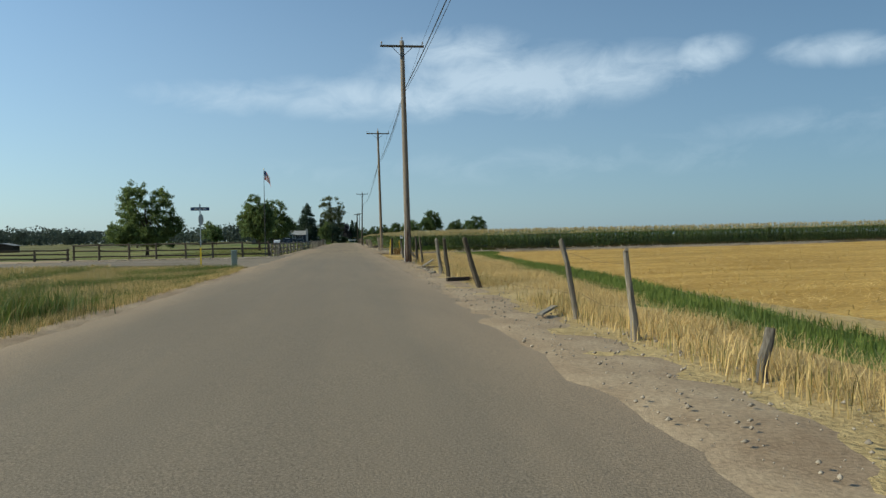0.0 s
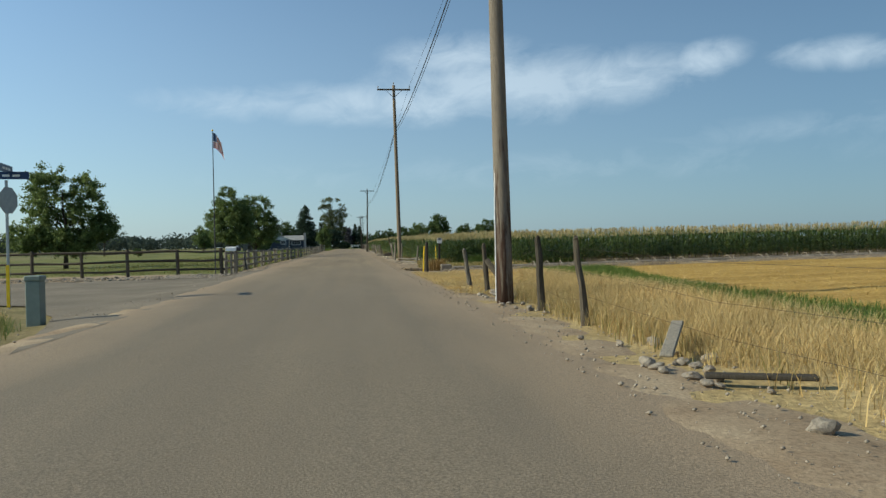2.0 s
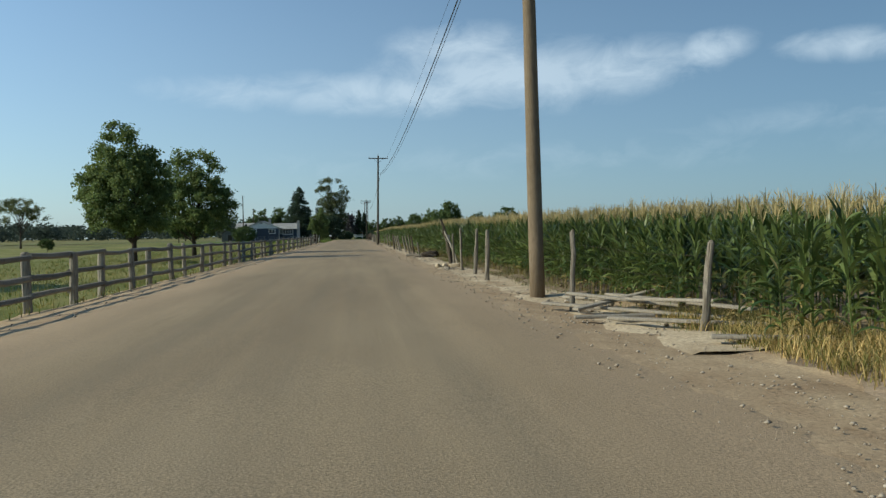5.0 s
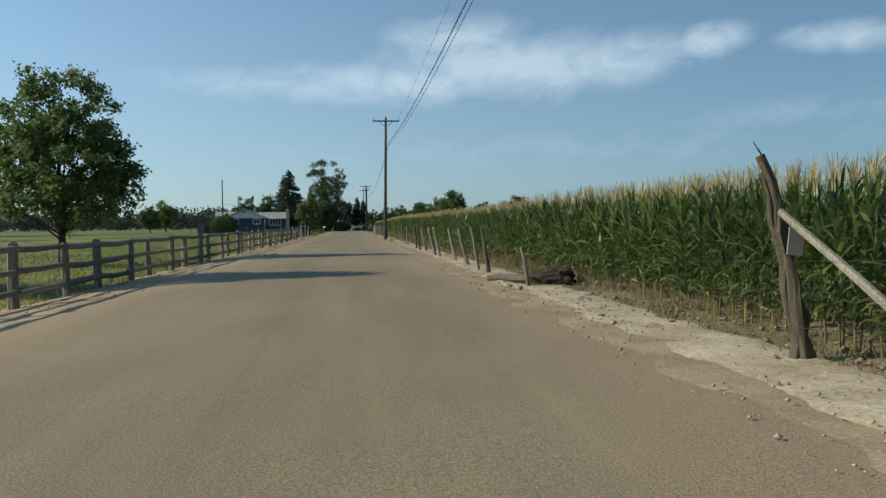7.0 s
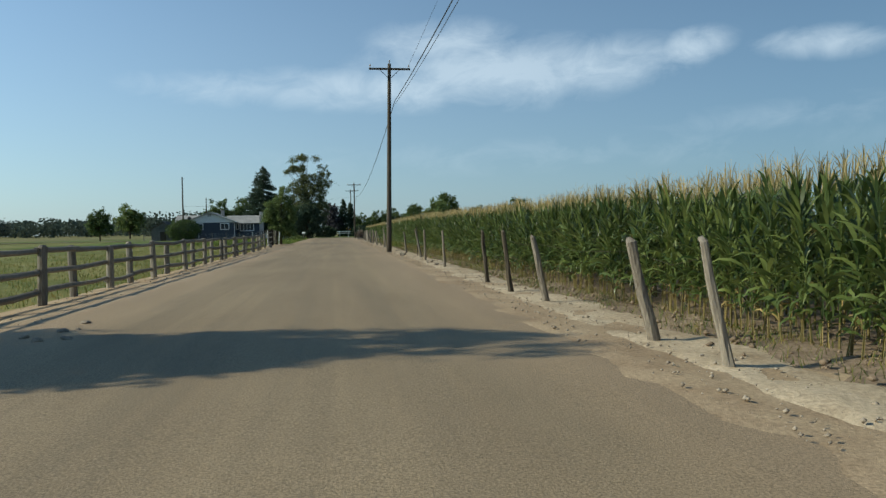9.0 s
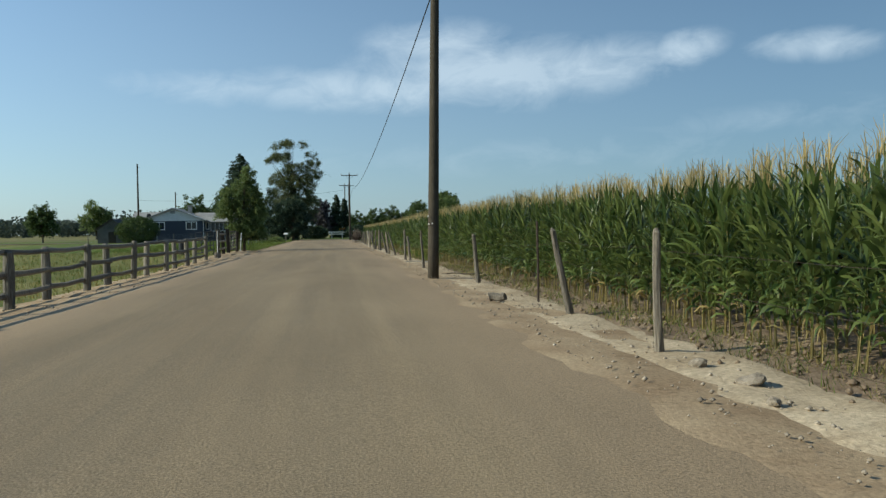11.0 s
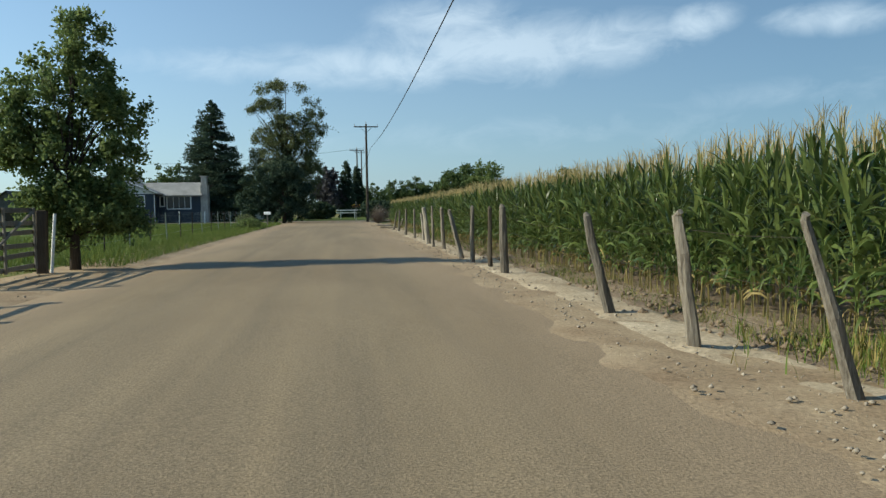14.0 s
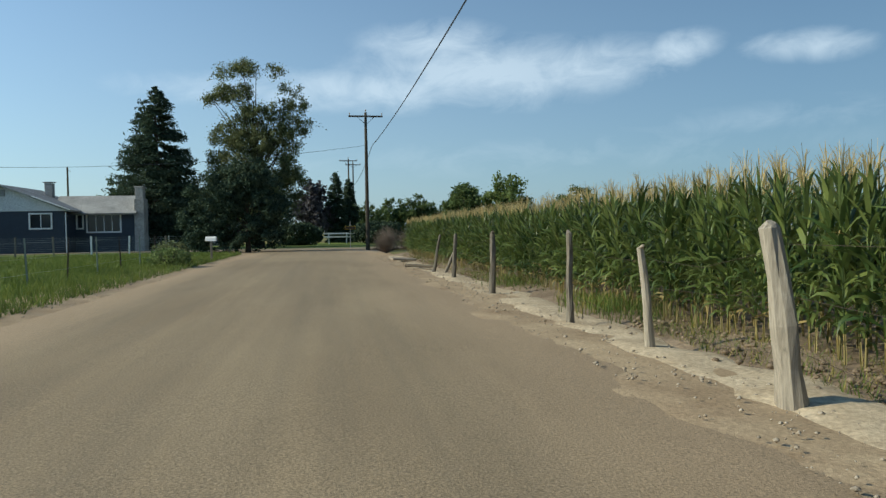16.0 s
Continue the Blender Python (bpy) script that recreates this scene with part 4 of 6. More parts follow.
# ---- utility poles and lines ----
def utility_pole(x, y, h, mat, arm_z, label, rad=0.17, lean=0.0, pipe=False, arm=1.28):
    th = thing("utility_pole", label, "utility pole", (x, y, float(gz(x, y))), "power line poles")
    bm = bmesh.new()
    n = 9
    tube(bm, [(lean * i / n, 0, -0.5 + (h + 0.5) * i / n) for i in range(n + 1)], [rad * (1 - 0.38 * i / n) for i in range(n + 1)], 14, 0.025)
    part("pole", bm, mat, th, smooth=True)
    bm = bmesh.new()
    box(bm, (-arm + lean, -0.18, arm_z - 0.06), (arm + lean, -0.08, arm_z + 0.06), None, 0.01)
    part("crossarm", bm, M_POLE, th, "dark wooden crossarm")
    for s in (-1, 1):
        bm = bmesh.new()
        tube(bm, [(lean, -0.13, arm_z - 0.62), (lean + s * 0.62, -0.13, arm_z - 0.05)], 0.018, 5)
        part("brace", bm, M_WIRE, th)
        bm = bmesh.new()
        tube(bm, [(lean + s * (arm - 0.08), -0.13, arm_z + 0.05), (lean + s * (arm - 0.08), -0.13, arm_z + 0.16), (lean + s * (arm - 0.08), -0.13, arm_z + 0.19), (lean + s * (arm - 0.08), -0.13, arm_z + 0.26)],
             [0.02, 0.025, 0.055, 0.035], 8)
        part("insulator", bm, M_INSUL, th)
    bm = bmesh.new()
    tube(bm, [(lean, -0.02, h - 0.02), (lean, -0.02, h + 0.12), (lean, -0.02, h + 0.15), (lean, -0.02, h + 0.22)], [0.02, 0.025, 0.055, 0.035], 8)
    part("insulator", bm, M_INSUL, th)
    if abs(y - 165.8) < 0.1:
        for dx, zz in ((-0.13, 1.76), (-0.115, 1.53), (-0.01, 1.55)):
            bm = bmesh.new()
            box(bm, (dx - 0.016, -rad - 0.006, zz), (dx + 0.016, -rad * 0.6, zz + 0.032), None, 0.006)
            part("tag", bm, M_WHITE, th, "small white pole tag")
    if pipe:
        bm = bmesh.new()
        tube(bm, [(-rad - 0.03, -0.06, 0.05), (-rad - 0.025, -0.06, 2.2), (-rad - 0.0, -0.05, 3.2)], 0.014, 8)
        part("conduit", bm, M_WHITE, th, "white conduit up the pole")
    return th


POLES = [(3.58, 43.4, 13.0, M_POLE_PEELED, 12.65, -0.18, 0.20), (3.80, 83.6, 13.6, M_POLE_TAN, 13.25, -0.24, 0.17), (3.02, 165.8, 11.7, M_POLE, 11.35, 0.24, 0.165),
         (3.25, 260.5, 10.3, M_POLE, 10.0, 0.0, 0.16), (3.6, 312.0, 11.9, M_POLE, 11.6, 0.0, 0.16), (4.95, 330.0, 13.0, M_POLE, 12.6, 0.0, 0.16), (3.6, 420.0, 11.0, M_POLE, 10.6, 0.0, 0.15)]
for k, (x, y, h, m, az_, lean, rad) in enumerate(POLES):
    utility_pole(x, y, h, m, az_, "tall pale tan wooden utility pole with a crossarm" if m is M_POLE_TAN else "tall weathered wooden utility pole with a crossarm", rad, lean, k == 0)


def cable(a, b, sag, r, name="power_line", label="thin dark overhead power line"):
    bm = bmesh.new()
    pts = []
    for i in range(25):
        f = i / 24
        p = Vector(a).lerp(Vector(b), f)
        p.z -= 4 * sag * f * (1 - f)
        pts.append(p)
    tube(bm, pts, r, 5, cap=False)
    return tagged(part(name, bm, M_WIRE), label, "cable", "overhead lines")


line = [(3.4, -14.0, 13.1, 12.75, 0.0)] + [(x, y, h, az_, lean) for x, y, h, m, az_, lean, rad in POLES]
RUN = [0.22, 0.10, -0.05, 0.38, 0.45, 0.22, 0.22, 0.22]
PHONE = [10.4, 10.2, 10.0, 9.4, 7.8, 7.8, 7.9, 8.0]
for k, ((x, y, h, az_, l), (x2, y2, h2, az2, l2)) in enumerate(zip(line, line[1:])):
    if k < 3:
        cable((x + l + 1.2, y - 0.13, az_ + 0.24), (x2 + l2 + 1.2, y2 - 0.13, az2 + 0.24), 0.006 * abs(y2 - y), 0.008)
        cable((x + l * 0.7 + RUN[k], y, PHONE[k] - 0.2), (x2 + l2 * 0.7 + RUN[k + 1], y2, PHONE[k + 1] - 0.2), 0.017 * abs(y2 - y), 0.012, label="thin dark telephone cable below the power line")
    cable((x + l * 0.7 + RUN[k], y, PHONE[k]), (x2 + l2 * 0.7 + RUN[k + 1], y2, PHONE[k + 1]), 0.015 * abs(y2 - y), 0.022, label="thick dark telephone cable below the power line")

# ---- trees ----
def leaf_quads(centres, size, flat=0.0, slim=0.62):
    """One small folded leaf at each centre, turned at random."""
    n = len(centres)
    a = rng.normal(size=(n, 3))
    a[:, 2] *= 1 - flat
    a /= np.linalg.norm(a, axis=1)[:, None]
    b = np.cross(a, rng.normal(size=(n, 3)))
    b /= np.linalg.norm(b, axis=1)[:, None]
    s = (size * rng.uniform(0.6, 1.35, n))[:, None]
    tip, side = a * s, b * s * slim
    v = np.stack([centres - tip, centres + side, centres + tip, centres - side], 1).reshape(-1, 3)
    return v, np.arange(4 * n).reshape(n, 4)


def tree(name, label, x, y, h, blobs, leaf, mat, clusters=70, per=120, trunk=0.16, spread=0.55, fork=0.28, rise=0.25, z=None):
    """Tapered trunk, limbs out to clusters, and a leaf crown with gaps. blobs: ellipsoids (x, y, z, rx, ry, rz) from the foot."""
    r = random.Random(int(x * 31 + y * 17))
    th = thing(name, label, "tree", (x, y, float(gz(x, y)) - 0.05 if z is None else z))
    vol = [(b[3] * b[4] * b[5]) ** 0.66 for b in blobs]
    cs = []
    while len(cs) < clusters:
        b = r.choices(blobs, vol)[0]
        d = Vector((r.gauss(0, 1), r.gauss(0, 1), r.gauss(0, 1))).normalized()
        f = r.uniform(0.15, 1.0) ** 0.5
        cs.append(Vector((b[0] + d.x * b[3] * f, b[1] + d.y * b[4] * f, b[2] + d.z * b[5] * f)))
    bm = bmesh.new()
    top = max(c.z for c in cs) * 0.8
    n = 7
    bend = [Vector((0.05 * h * noise.noise((x, y, i * 0.6)) * i / n, 0.05 * h * noise.noise((y, x, i * 0.6)) * i / n, top * i / n)) for i in range(n + 1)]
    bend[0].z = -0.2
    tube(bm, bend, [trunk * (1.25 if i == 0 else 1 - 0.86 * i / n) for i in range(n + 1)], 9, 0.07)
    part("trunk", bm, M_BARK, th, smooth=True)
    bm = bmesh.new()
    for c in cs[: min(len(cs), 46)]:
        zf = min(max(c.z * r.uniform(0.35, 0.7), top * fork * 0.6), top * 0.92)
        k = min(n - 1, max(0, int(zf / top * n)))
        s = bend[k].lerp(bend[k + 1], zf / top * n - k)
        m = s.lerp(c, 0.5) + Vector((0, 0, 0.10 * (c - s).length))
        w = trunk * 0.30 * (1 - 0.6 * zf / top)
        tube(bm, [s, m, c], [w, w * 0.55, w * 0.16], 5)
    part("branchwork", bm, M_BARK, th)
    pts = []
    for c in cs:
        # leaves sit along short twigs that fan out from the cluster
        for w in range(6):
            k = int(per * r.uniform(0.6, 1.3) / 6)
            d = np.array([r.gauss(0, 1), r.gauss(0, 1), r.gauss(rise, 0.75)])
            d = d / np.linalg.norm(d) * spread * r.uniform(0.8, 1.9)
            f = rng.random(k)[:, None] ** 0.8
            q = f * d[None] + rng.normal(size=(k, 3)) * spread * 0.30
            q[:, 2] -= 0.25 * spread * f[:, 0] ** 2
            pts.append(q + np.array(c))
    v, f = leaf_quads(np.concatenate(pts), leaf)
    link("crown", raw_mesh("crown", v, f), mat, th)
    return th


def spruce(name, label, x, y, h, w, mat, tiers=26, leaf=0.30, tip=0.06):
    """Conifer: whorls of drooping boughs set with needle sprays."""
    r = random.Random(int(x * 7 + y))
    th = thing(name, label, "tree", (x, y, float(gz(x, y)) - 0.05))
    bm = bmesh.new()
    tube(bm, [(0, 0, -0.2), (0, 0, h * 0.5), (0, 0, h * 0.98)], [0.03 * h, 0.016 * h, 0.02], 8)
    part("trunk", bm, M_BARK, th)
    bm = bmesh.new()
    pts = []
    for t in range(tiers):
        f = t / (tiers - 1)
        z0 = h * (0.05 + 0.93 * f)
        R = w * ((1 - f) ** 0.62) * r.uniform(0.90, 1.06) + tip
        if f < 0.1:
            R *= 0.8
        for k in range(max(5, int(10 * (1 - f) + 5))):
            a = r.uniform(0, 6.28)
            L = R * r.uniform(0.70, 1.08)
            z0 = h * (0.05 + 0.93 * f) + r.uniform(-0.22, 0.22) * min(1.0, L)
            d = Vector((math.cos(a), math.sin(a), 0))
            end = d * L + Vector((0, 0, z0 - 0.16 * L))
            tube(bm, [(0, 0, z0), d * L * 0.6 + Vector((0, 0, z0 - 0.17 * L)), end], [0.03, 0.02, 0.008], 4, cap=False)
            m = int(26 + 34 * L)
            s = rng.uniform(0.08, 1.0, m) ** 0.6
            p = np.outer(s, np.array([d.x * L, d.y * L, 0])) + np.array([0, 0, z0])
            p[:, 2] += L * (0.20 * s ** 3 - 0.36 * s)
            fan = rng.normal(size=m) * 0.16 * L * s
            p[:, 0] -= d.y * fan
            p[:, 1] += d.x * fan
            p += rng.normal(size=(m, 3)) * np.array([0.10, 0.10, 0.13])
            pts.append(p)
    part("branchwork", bm, M_BARK, th)
    v, f = leaf_quads(np.concatenate(pts), leaf, 0.55, 0.35)
    link("crown", raw_mesh("crown", v, f), mat, th)
    return th


tree("maple_tree", "leafy young maple tree in the pasture, sunlit on one side", -12.6, 127.9, 8.9,
     [(0, 0, 4.2, 3.0, 3.0, 2.3), (-1.1, 0, 6.3, 1.5, 1.6, 2.2), (0.8, 0, 6.3, 1.7, 1.6, 2.3), (0.2, 0, 2.7, 3.0, 2.8, 1.0), (-2.4, 0, 4.0, 1.2, 1.4, 1.8), (2.2, 0, 3.8, 1.2, 1.3, 1.5)], 0.080, M_LEAF, 390, 108, 0.17, 0.33, rise=0.9)
tree("maple_tree", "broad leafy maple tree in the pasture by the rail fence", -13.4, 114.8, 8.8,
     [(-0.2, 0, 4.2, 2.6, 2.6, 2.3), (-0.8, 0, 6.5, 1.4, 1.5, 2.1), (0.9, 0, 5.8, 1.2, 1.3, 2.0), (-0.2, 0, 2.6, 2.5, 2.4, 0.9), (-2.2, 0, 4.2, 1.2, 1.3, 1.6)], 0.080, M_LEAF, 430, 112, 0.18, 0.33, rise=0.9)
tree("maple_tree", "twin-crowned leafy maple tree behind the fence", -24.2, 93.4, 9.4,
     [(-1.3, 0, 5.2, 2.1, 2.1, 3.8), (1.9, 0, 5.0, 1.6, 1.8, 3.4), (-2.9, 0, 2.6, 1.8, 1.8, 1.4), (0, 0, 2.2, 3.2, 2.4, 1.2), (3.0, 0, 3.4, 1.1, 1.2, 1.4)], 0.100, M_LEAF, 360, 110, 0.2, 0.40, rise=0.9)
tree("roadside_tree", "bushy dark-leaved tree growing beside the gate", -6.1, 200.2, 6.3,
     [(0.34, 0, 5.55, 0.62, 0.7, 0.62), (-1.2, 0, 4.2, 0.45, 0.5, 0.42), (0.1, 0, 4.5, 0.95, 1.0, 0.8), (0.85, 0, 3.9, 0.62, 0.7, 0.6), (-0.8, 0, 3.4, 0.9, 0.9, 0.65), (-1.5, 0, 2.7, 0.6, 0.7, 0.42), (0.05, 0, 2.7, 1.25, 1.25, 0.85),
      (1.15, 0, 2.8, 0.62, 0.7, 0.75), (1.55, 0, 3.7, 0.28, 0.3, 0.28), (0.25, 0, 1.6, 1.3, 1.25, 0.65), (1.1, 0, 1.25, 0.62, 0.7, 0.45), (-0.6, 0, 1.6, 0.7, 0.7, 0.5), (-0.2, 0, 0.7, 0.4, 0.5, 0.4)],
     0.052, M_LEAF, 300, 145, 0.12, 0.23, rise=0.5)
tree("lone_tree", "small airy tree standing alone in the pasture", -51.8, 190.3, 8.0, [(0, 0, 6.0, 3.7, 3.4, 1.0), (0.2, 0, 7.2, 2.7, 2.4, 0.6), (-2.8, 0, 4.6, 1.4, 1.4, 0.6), (2.9, 0, 4.7, 1.3, 1.4, 0.6)], 0.085, M_LEAF_OL, 85, 120, 0.16, 0.42)
tree("cottonwood_tree", "tall open-crowned tree with bare gaps between limbs", -5.9, 274.5, 17.4,
     [(-0.9, 0, 16.4, 1.3, 1.2, 0.7), (-2.9, 0, 15.8, 1.0, 1.0, 0.55), (1.7, 0, 16.3, 0.6, 0.7, 0.5), (-2.6, 0.4, 14.3, 1.3, 1.2, 0.75), (-4.0, 0, 13.5, 0.45, 0.5, 0.55), (-1.3, 0, 14.1, 1.3, 1.2, 0.8), (0.4, 0, 12.3, 2.2, 1.8, 1.0),
      (3.2, 0, 14.5, 1.0, 1.0, 0.55), (3.5, 0, 13.1, 1.3, 1.2, 0.9), (4.8, 0, 11.6, 0.75, 0.8, 0.55), (2.9, 0, 11.1, 1.6, 1.4, 1.2), (-3.5, 0, 10.2, 0.85, 0.9, 0.9), (-1.6, 0, 11.1, 1.6, 1.4, 1.0), (0.0, 0, 9.7, 2.5, 2.0, 1.6),
      (2.2, 0, 8.8, 1.7, 1.5, 1.6), (-3.6, 0, 8.3, 1.0, 1.0, 0.7), (-0.9, 0, 6.6, 3.4, 2.6, 2.2), (1.4, 0, 6.6, 2.2, 2.0, 2.2), (0.5, 0, 3.7, 3.0, 2.4, 2.2), (-4.0, 0, 5.8, 1.4, 1.4, 1.9), (-4.7, 0, 3.7, 1.5, 1.4, 1.6), (3.0, 0, 6.2, 1.2, 1.2, 2.0), (-1.4, 0, 8.9, 2.1, 1.8, 1.8)], 0.082, M_LEAF_OL, 630, 140, 0.42, 0.52, 0.4, rise=0.4)
tree("juniper_tree", "dark dense juniper beneath the tall tree", -5.4, 259.0, 7.2,
     [(-2.4, 0, 3.1, 2.2, 1.9, 2.0), (-3.4, 0, 2.0, 1.5, 1.4, 1.2), (-1.1, 0, 4.7, 1.5, 1.5, 1.4), (0.1, 0, 4.9, 2.2, 2.0, 1.8), (1.1, 0, 3.0, 2.0, 1.8, 2.0), (0.2, 0, 1.4, 2.6, 2.0, 1.3), (-2.6, 0, 1.0, 2.4, 1.8, 0.9)], 0.092, M_NEEDLE, 280, 150, 0.2, 0.36, rise=0.6)
spruce("spruce_tree", "tall dark blue-green spruce beside the house", -15.0, 275.5, 14.9, 5.7, M_NEEDLE, 46, 0.165)
tree("plum_tree", "purple-leaved ornamental tree beyond the road end", -1.6, 300.0, 8.1, [(0, 0, 5.2, 1.9, 2.0, 2.7), (0.4, 0, 3.2, 2.7, 2.3, 1.8), (-1.4, 0, 4.0, 1.5, 1.4, 1.3)], 0.20, M_PURPLE, 120, 80, 0.2, 0.5)
spruce("arborvitae", "narrow dark columnar evergreen by the road end", 1.5, 301.0, 9.0, 1.45, M_NEEDLE, 22, 0.17, 0.35)
spruce("arborvitae", "narrow dark columnar evergreen by the road end", 3.3, 302.5, 8.2, 1.25, M_NEEDLE, 22, 0.17, 0.35)
for x, y, h, w, m, lab in ((11.5, 330, 7.4, 4.0, M_LEAF_DK, "round dark green tree beyond the corn"), (16.0, 331, 8.0, 4.2, M_LEAF_DK, "round dark green tree beyond the corn"),
                           (19.5, 308, 8.2, 3.2, M_LEAF_DK, "dark rounded tree beyond the corn"), (25.5, 306, 9.6, 4.6, M_LEAF, "broad leafy green tree beyond the corn"),
                           (70.0, 402, 13.4, 7.5, M_LEAF_DK, "large dark tree far beyond the corn"), (55.0, 492, 20.5, 9.0, M_LEAF_DK, "large dark tree far beyond the corn"),
                           (42.0, 500, 13.0, 9.0, M_LEAF_DK, "wide dark tree far beyond the corn"), (74.0, 505, 14.0, 8.0, M_LEAF_DK, "wide dark tree far beyond the corn"),
                           (-66.0, 369, 12.0, 5.0, M_LEAF, "round pale green tree behind the pasture"), (-48.1, 279, 7.3, 2.9, M_LEAF_DK, "rounded dark tree behind the pasture"),
                           (-33.0, 335, 11.5, 5.0, M_LEAF_DK, "dark leafy tree behind the house"),
                           (-26.0, 340, 12.0, 5.0, M_LEAF_DK, "dark leafy tree behind the house"), (-20.0, 345, 11.0, 4.5, M_LEAF_DK, "dark leafy tree behind the house"),
                           (6.5, 322, 6.5, 3.5, M_LEAF_DK, "dark tree beside the cross road"),
                           (-9.5, 320, 9.0, 4.0, M_LEAF_DK, "dark tree beyond the cross road"), (-38.0, 165, 2.0, 1.1, M_LEAF_DK, "low round shrub tree in the pasture")):
    tree("far_tree", lab, x, y, h, [(0, 0, h * 0.56, 0.75 * w, 0.75 * w, h * 0.36), (w * 0.35, 0, h * 0.42, w * 0.5, w * 0.6, h * 0.28), (-w * 0.4, 0, h * 0.48, w * 0.5, w * 0.6, h * 0.28)],
         0.019 * h + 0.02, m, int(66 + 7 * w), 84, 0.02 * h, 0.072 * h, rise=0.4)


def bush(name, label, x, y, h, w, mat, leaf=0.12, n=1400, d=None):
    th = thing(name, label, "bush", (x, y, float(gz(x, y))))
    d = d or w
    bm = bmesh.new()
    r = random.Random(int(x * 13 + y))
    for k in range(9):
        a = r.uniform(0, 6.28)
        tube(bm, [(0.1 * math.cos(a), 0.1 * math.sin(a), -0.05), (0.35 * w * math.cos(a), 0.35 * d * math.sin(a), h * 0.5), (0.7 * w * math.cos(a), 0.7 * d * math.sin(a), h * r.uniform(0.6, 0.95))], [0.03, 0.018, 0.006], 5)
    part("stems", bm, M_BARK, th)
    q = rng.normal(size=(n, 3))
    q /= np.linalg.norm(q, axis=1)[:, None]
    q *= rng.uniform(0.45, 1.0, (n, 1)) ** 0.5
    lump = 1 + 0.25 * np.array([noise.noise((a * 2.2 + x, b * 2.2, c * 2.2)) for a, b, c in q])[:, None]
    p = q * lump * np.array([w, d, h * 0.55]) + np.array([0, 0, h * 0.5])
    p[:, 2] = np.abs(p[:, 2])
    v, f = leaf_quads(p, leaf)
    link("leaves", raw_mesh("leaves", v, f), mat, th)
    return th


bush("hedge_bush", "dark rounded hedge bush beside the sheds", -27.0, 255.5, 3.6, 3.0, M_LEAF_DK, 0.10, 9000, 2.0)
bush("hedge_bush", "dark low hedge bush at the road end", -2.6, 284.0, 2.3, 2.6, M_NEEDLE, 0.15, 4200, 1.6)
bush("hedge_bush", "dark low hedge bush at the road end", 6.0, 288.0, 2.4, 3.0, M_NEEDLE, 0.15, 4200, 1.6)


def dead_bush(label, x, y, h, w, n):
    """Leafless shrub: a dense spray of thin forked twigs."""
    r = random.Random(int(x * 9 + y))
    th = thing("dead_bush", label, "bush", (x, y, float(gz(x, y))))
    for name, m, t0 in (("stems", 40, 0.014), ("twigs", n, 0.006)):
        bm = bmesh.new()
        for k in range(m):
            a, e = r.uniform(0, 6.28), r.uniform(0.2, 1.45)
            d = Vector((math.cos(a) * math.cos(e) * w, math.sin(a) * math.cos(e) * w, math.sin(e) * h)) * r.uniform(0.6, 1.05)
            s = d * (r.uniform(0.0, 0.6) if name == "twigs" else 0.0)
            mid = s.lerp(d, 0.5) + Vector((r.uniform(-0.12, 0.12), r.uniform(-0.12, 0.12), r.uniform(0, 0.12)))
            tube(bm, [s, mid, d], [t0, t0 * 0.7, t0 * 0.3], 3, cap=False)
        part(name, bm, M_BRUSHWOOD, th)
    return th


M_BRUSHWOOD = wood_mat("dead_twigs", (0.065, 0.052, 0.044), (0.18, 0.15, 0.13)).m
dead_bush("bare grey-brown brush at the corn corner", 3.9, 251.5, 1.8, 1.25, 900)
dead_bush("dry brown brush at the corn corner", 5.6, 254.0, 1.6, 1.3, 700)
bush("green_bush", "low green shrub at the grass edge", -6.3, 236.5, 0.75, 0.9, M_LEAF, 0.06, 1500)
bush("green_bush", "low leafy shrub at the grass edge", -6.9, 240.0, 1.0, 0.8, M_LEAF_OL, 0.06, 1300)


def woods():
    """Far belt of trees round the plain, uneven in height; distance haze is in the leaf colour."""
    pts, size = [], []
    r = random.Random(9)
    for k in range(430):
        x = r.uniform(-720, -25)
        y = r.uniform(560, 900)
        h = 9.5 + 9.0 * abs(noise.noise((x * 0.006, 0, 1))) * 1.4 + r.uniform(-1.5, 3.0)
        w = h * r.uniform(0.5, 0.9)
        q = rng.normal(size=(190, 3))
        q /= np.linalg.norm(q, axis=1)[:, None]
        p = q * np.array([w, w, h * 0.5]) * rng.uniform(0.25, 1.05, (190, 1)) ** 0.6 + np.array([x, y, h * 0.5])
        pts.append(p)
    p = np.concatenate(pts)
    p[:, 2] = np.abs(p[:, 2])
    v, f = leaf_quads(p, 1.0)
    return tagged(link("far_woods", raw_mesh("far_woods", v, f), M_HAZYLEAF), "distant belt of trees on the horizon, greyed by haze put into their colour", "woods", kind="stuff")


woods()

# ---- house, sheds ----
def wall_with_windows(name, x0, x1, z0, z1, y, holes, mat, parent, thick=0.2):
    """Front wall with openings through it."""
    bm = bmesh.new()
    xs = sorted({x0, x1, *[h[0] for h in holes], *[h[1] for h in holes]})
    zs = sorted({z0, z1, *[h[2] for h in holes], *[h[3] for h in holes]})
    for a, b in zip(xs, xs[1:]):
        for c, d in zip(zs, zs[1:]):
            if any(h[0] <= a and b <= h[1] and h[2] <= c and d <= h[3] for h in holes):
                continue
            box(bm, (a, y, c), (b, y + thick, d))
    bmesh.ops.remove_doubles(bm, verts=bm.verts, dist=0.0005)
    return part(name, bm, mat, parent)


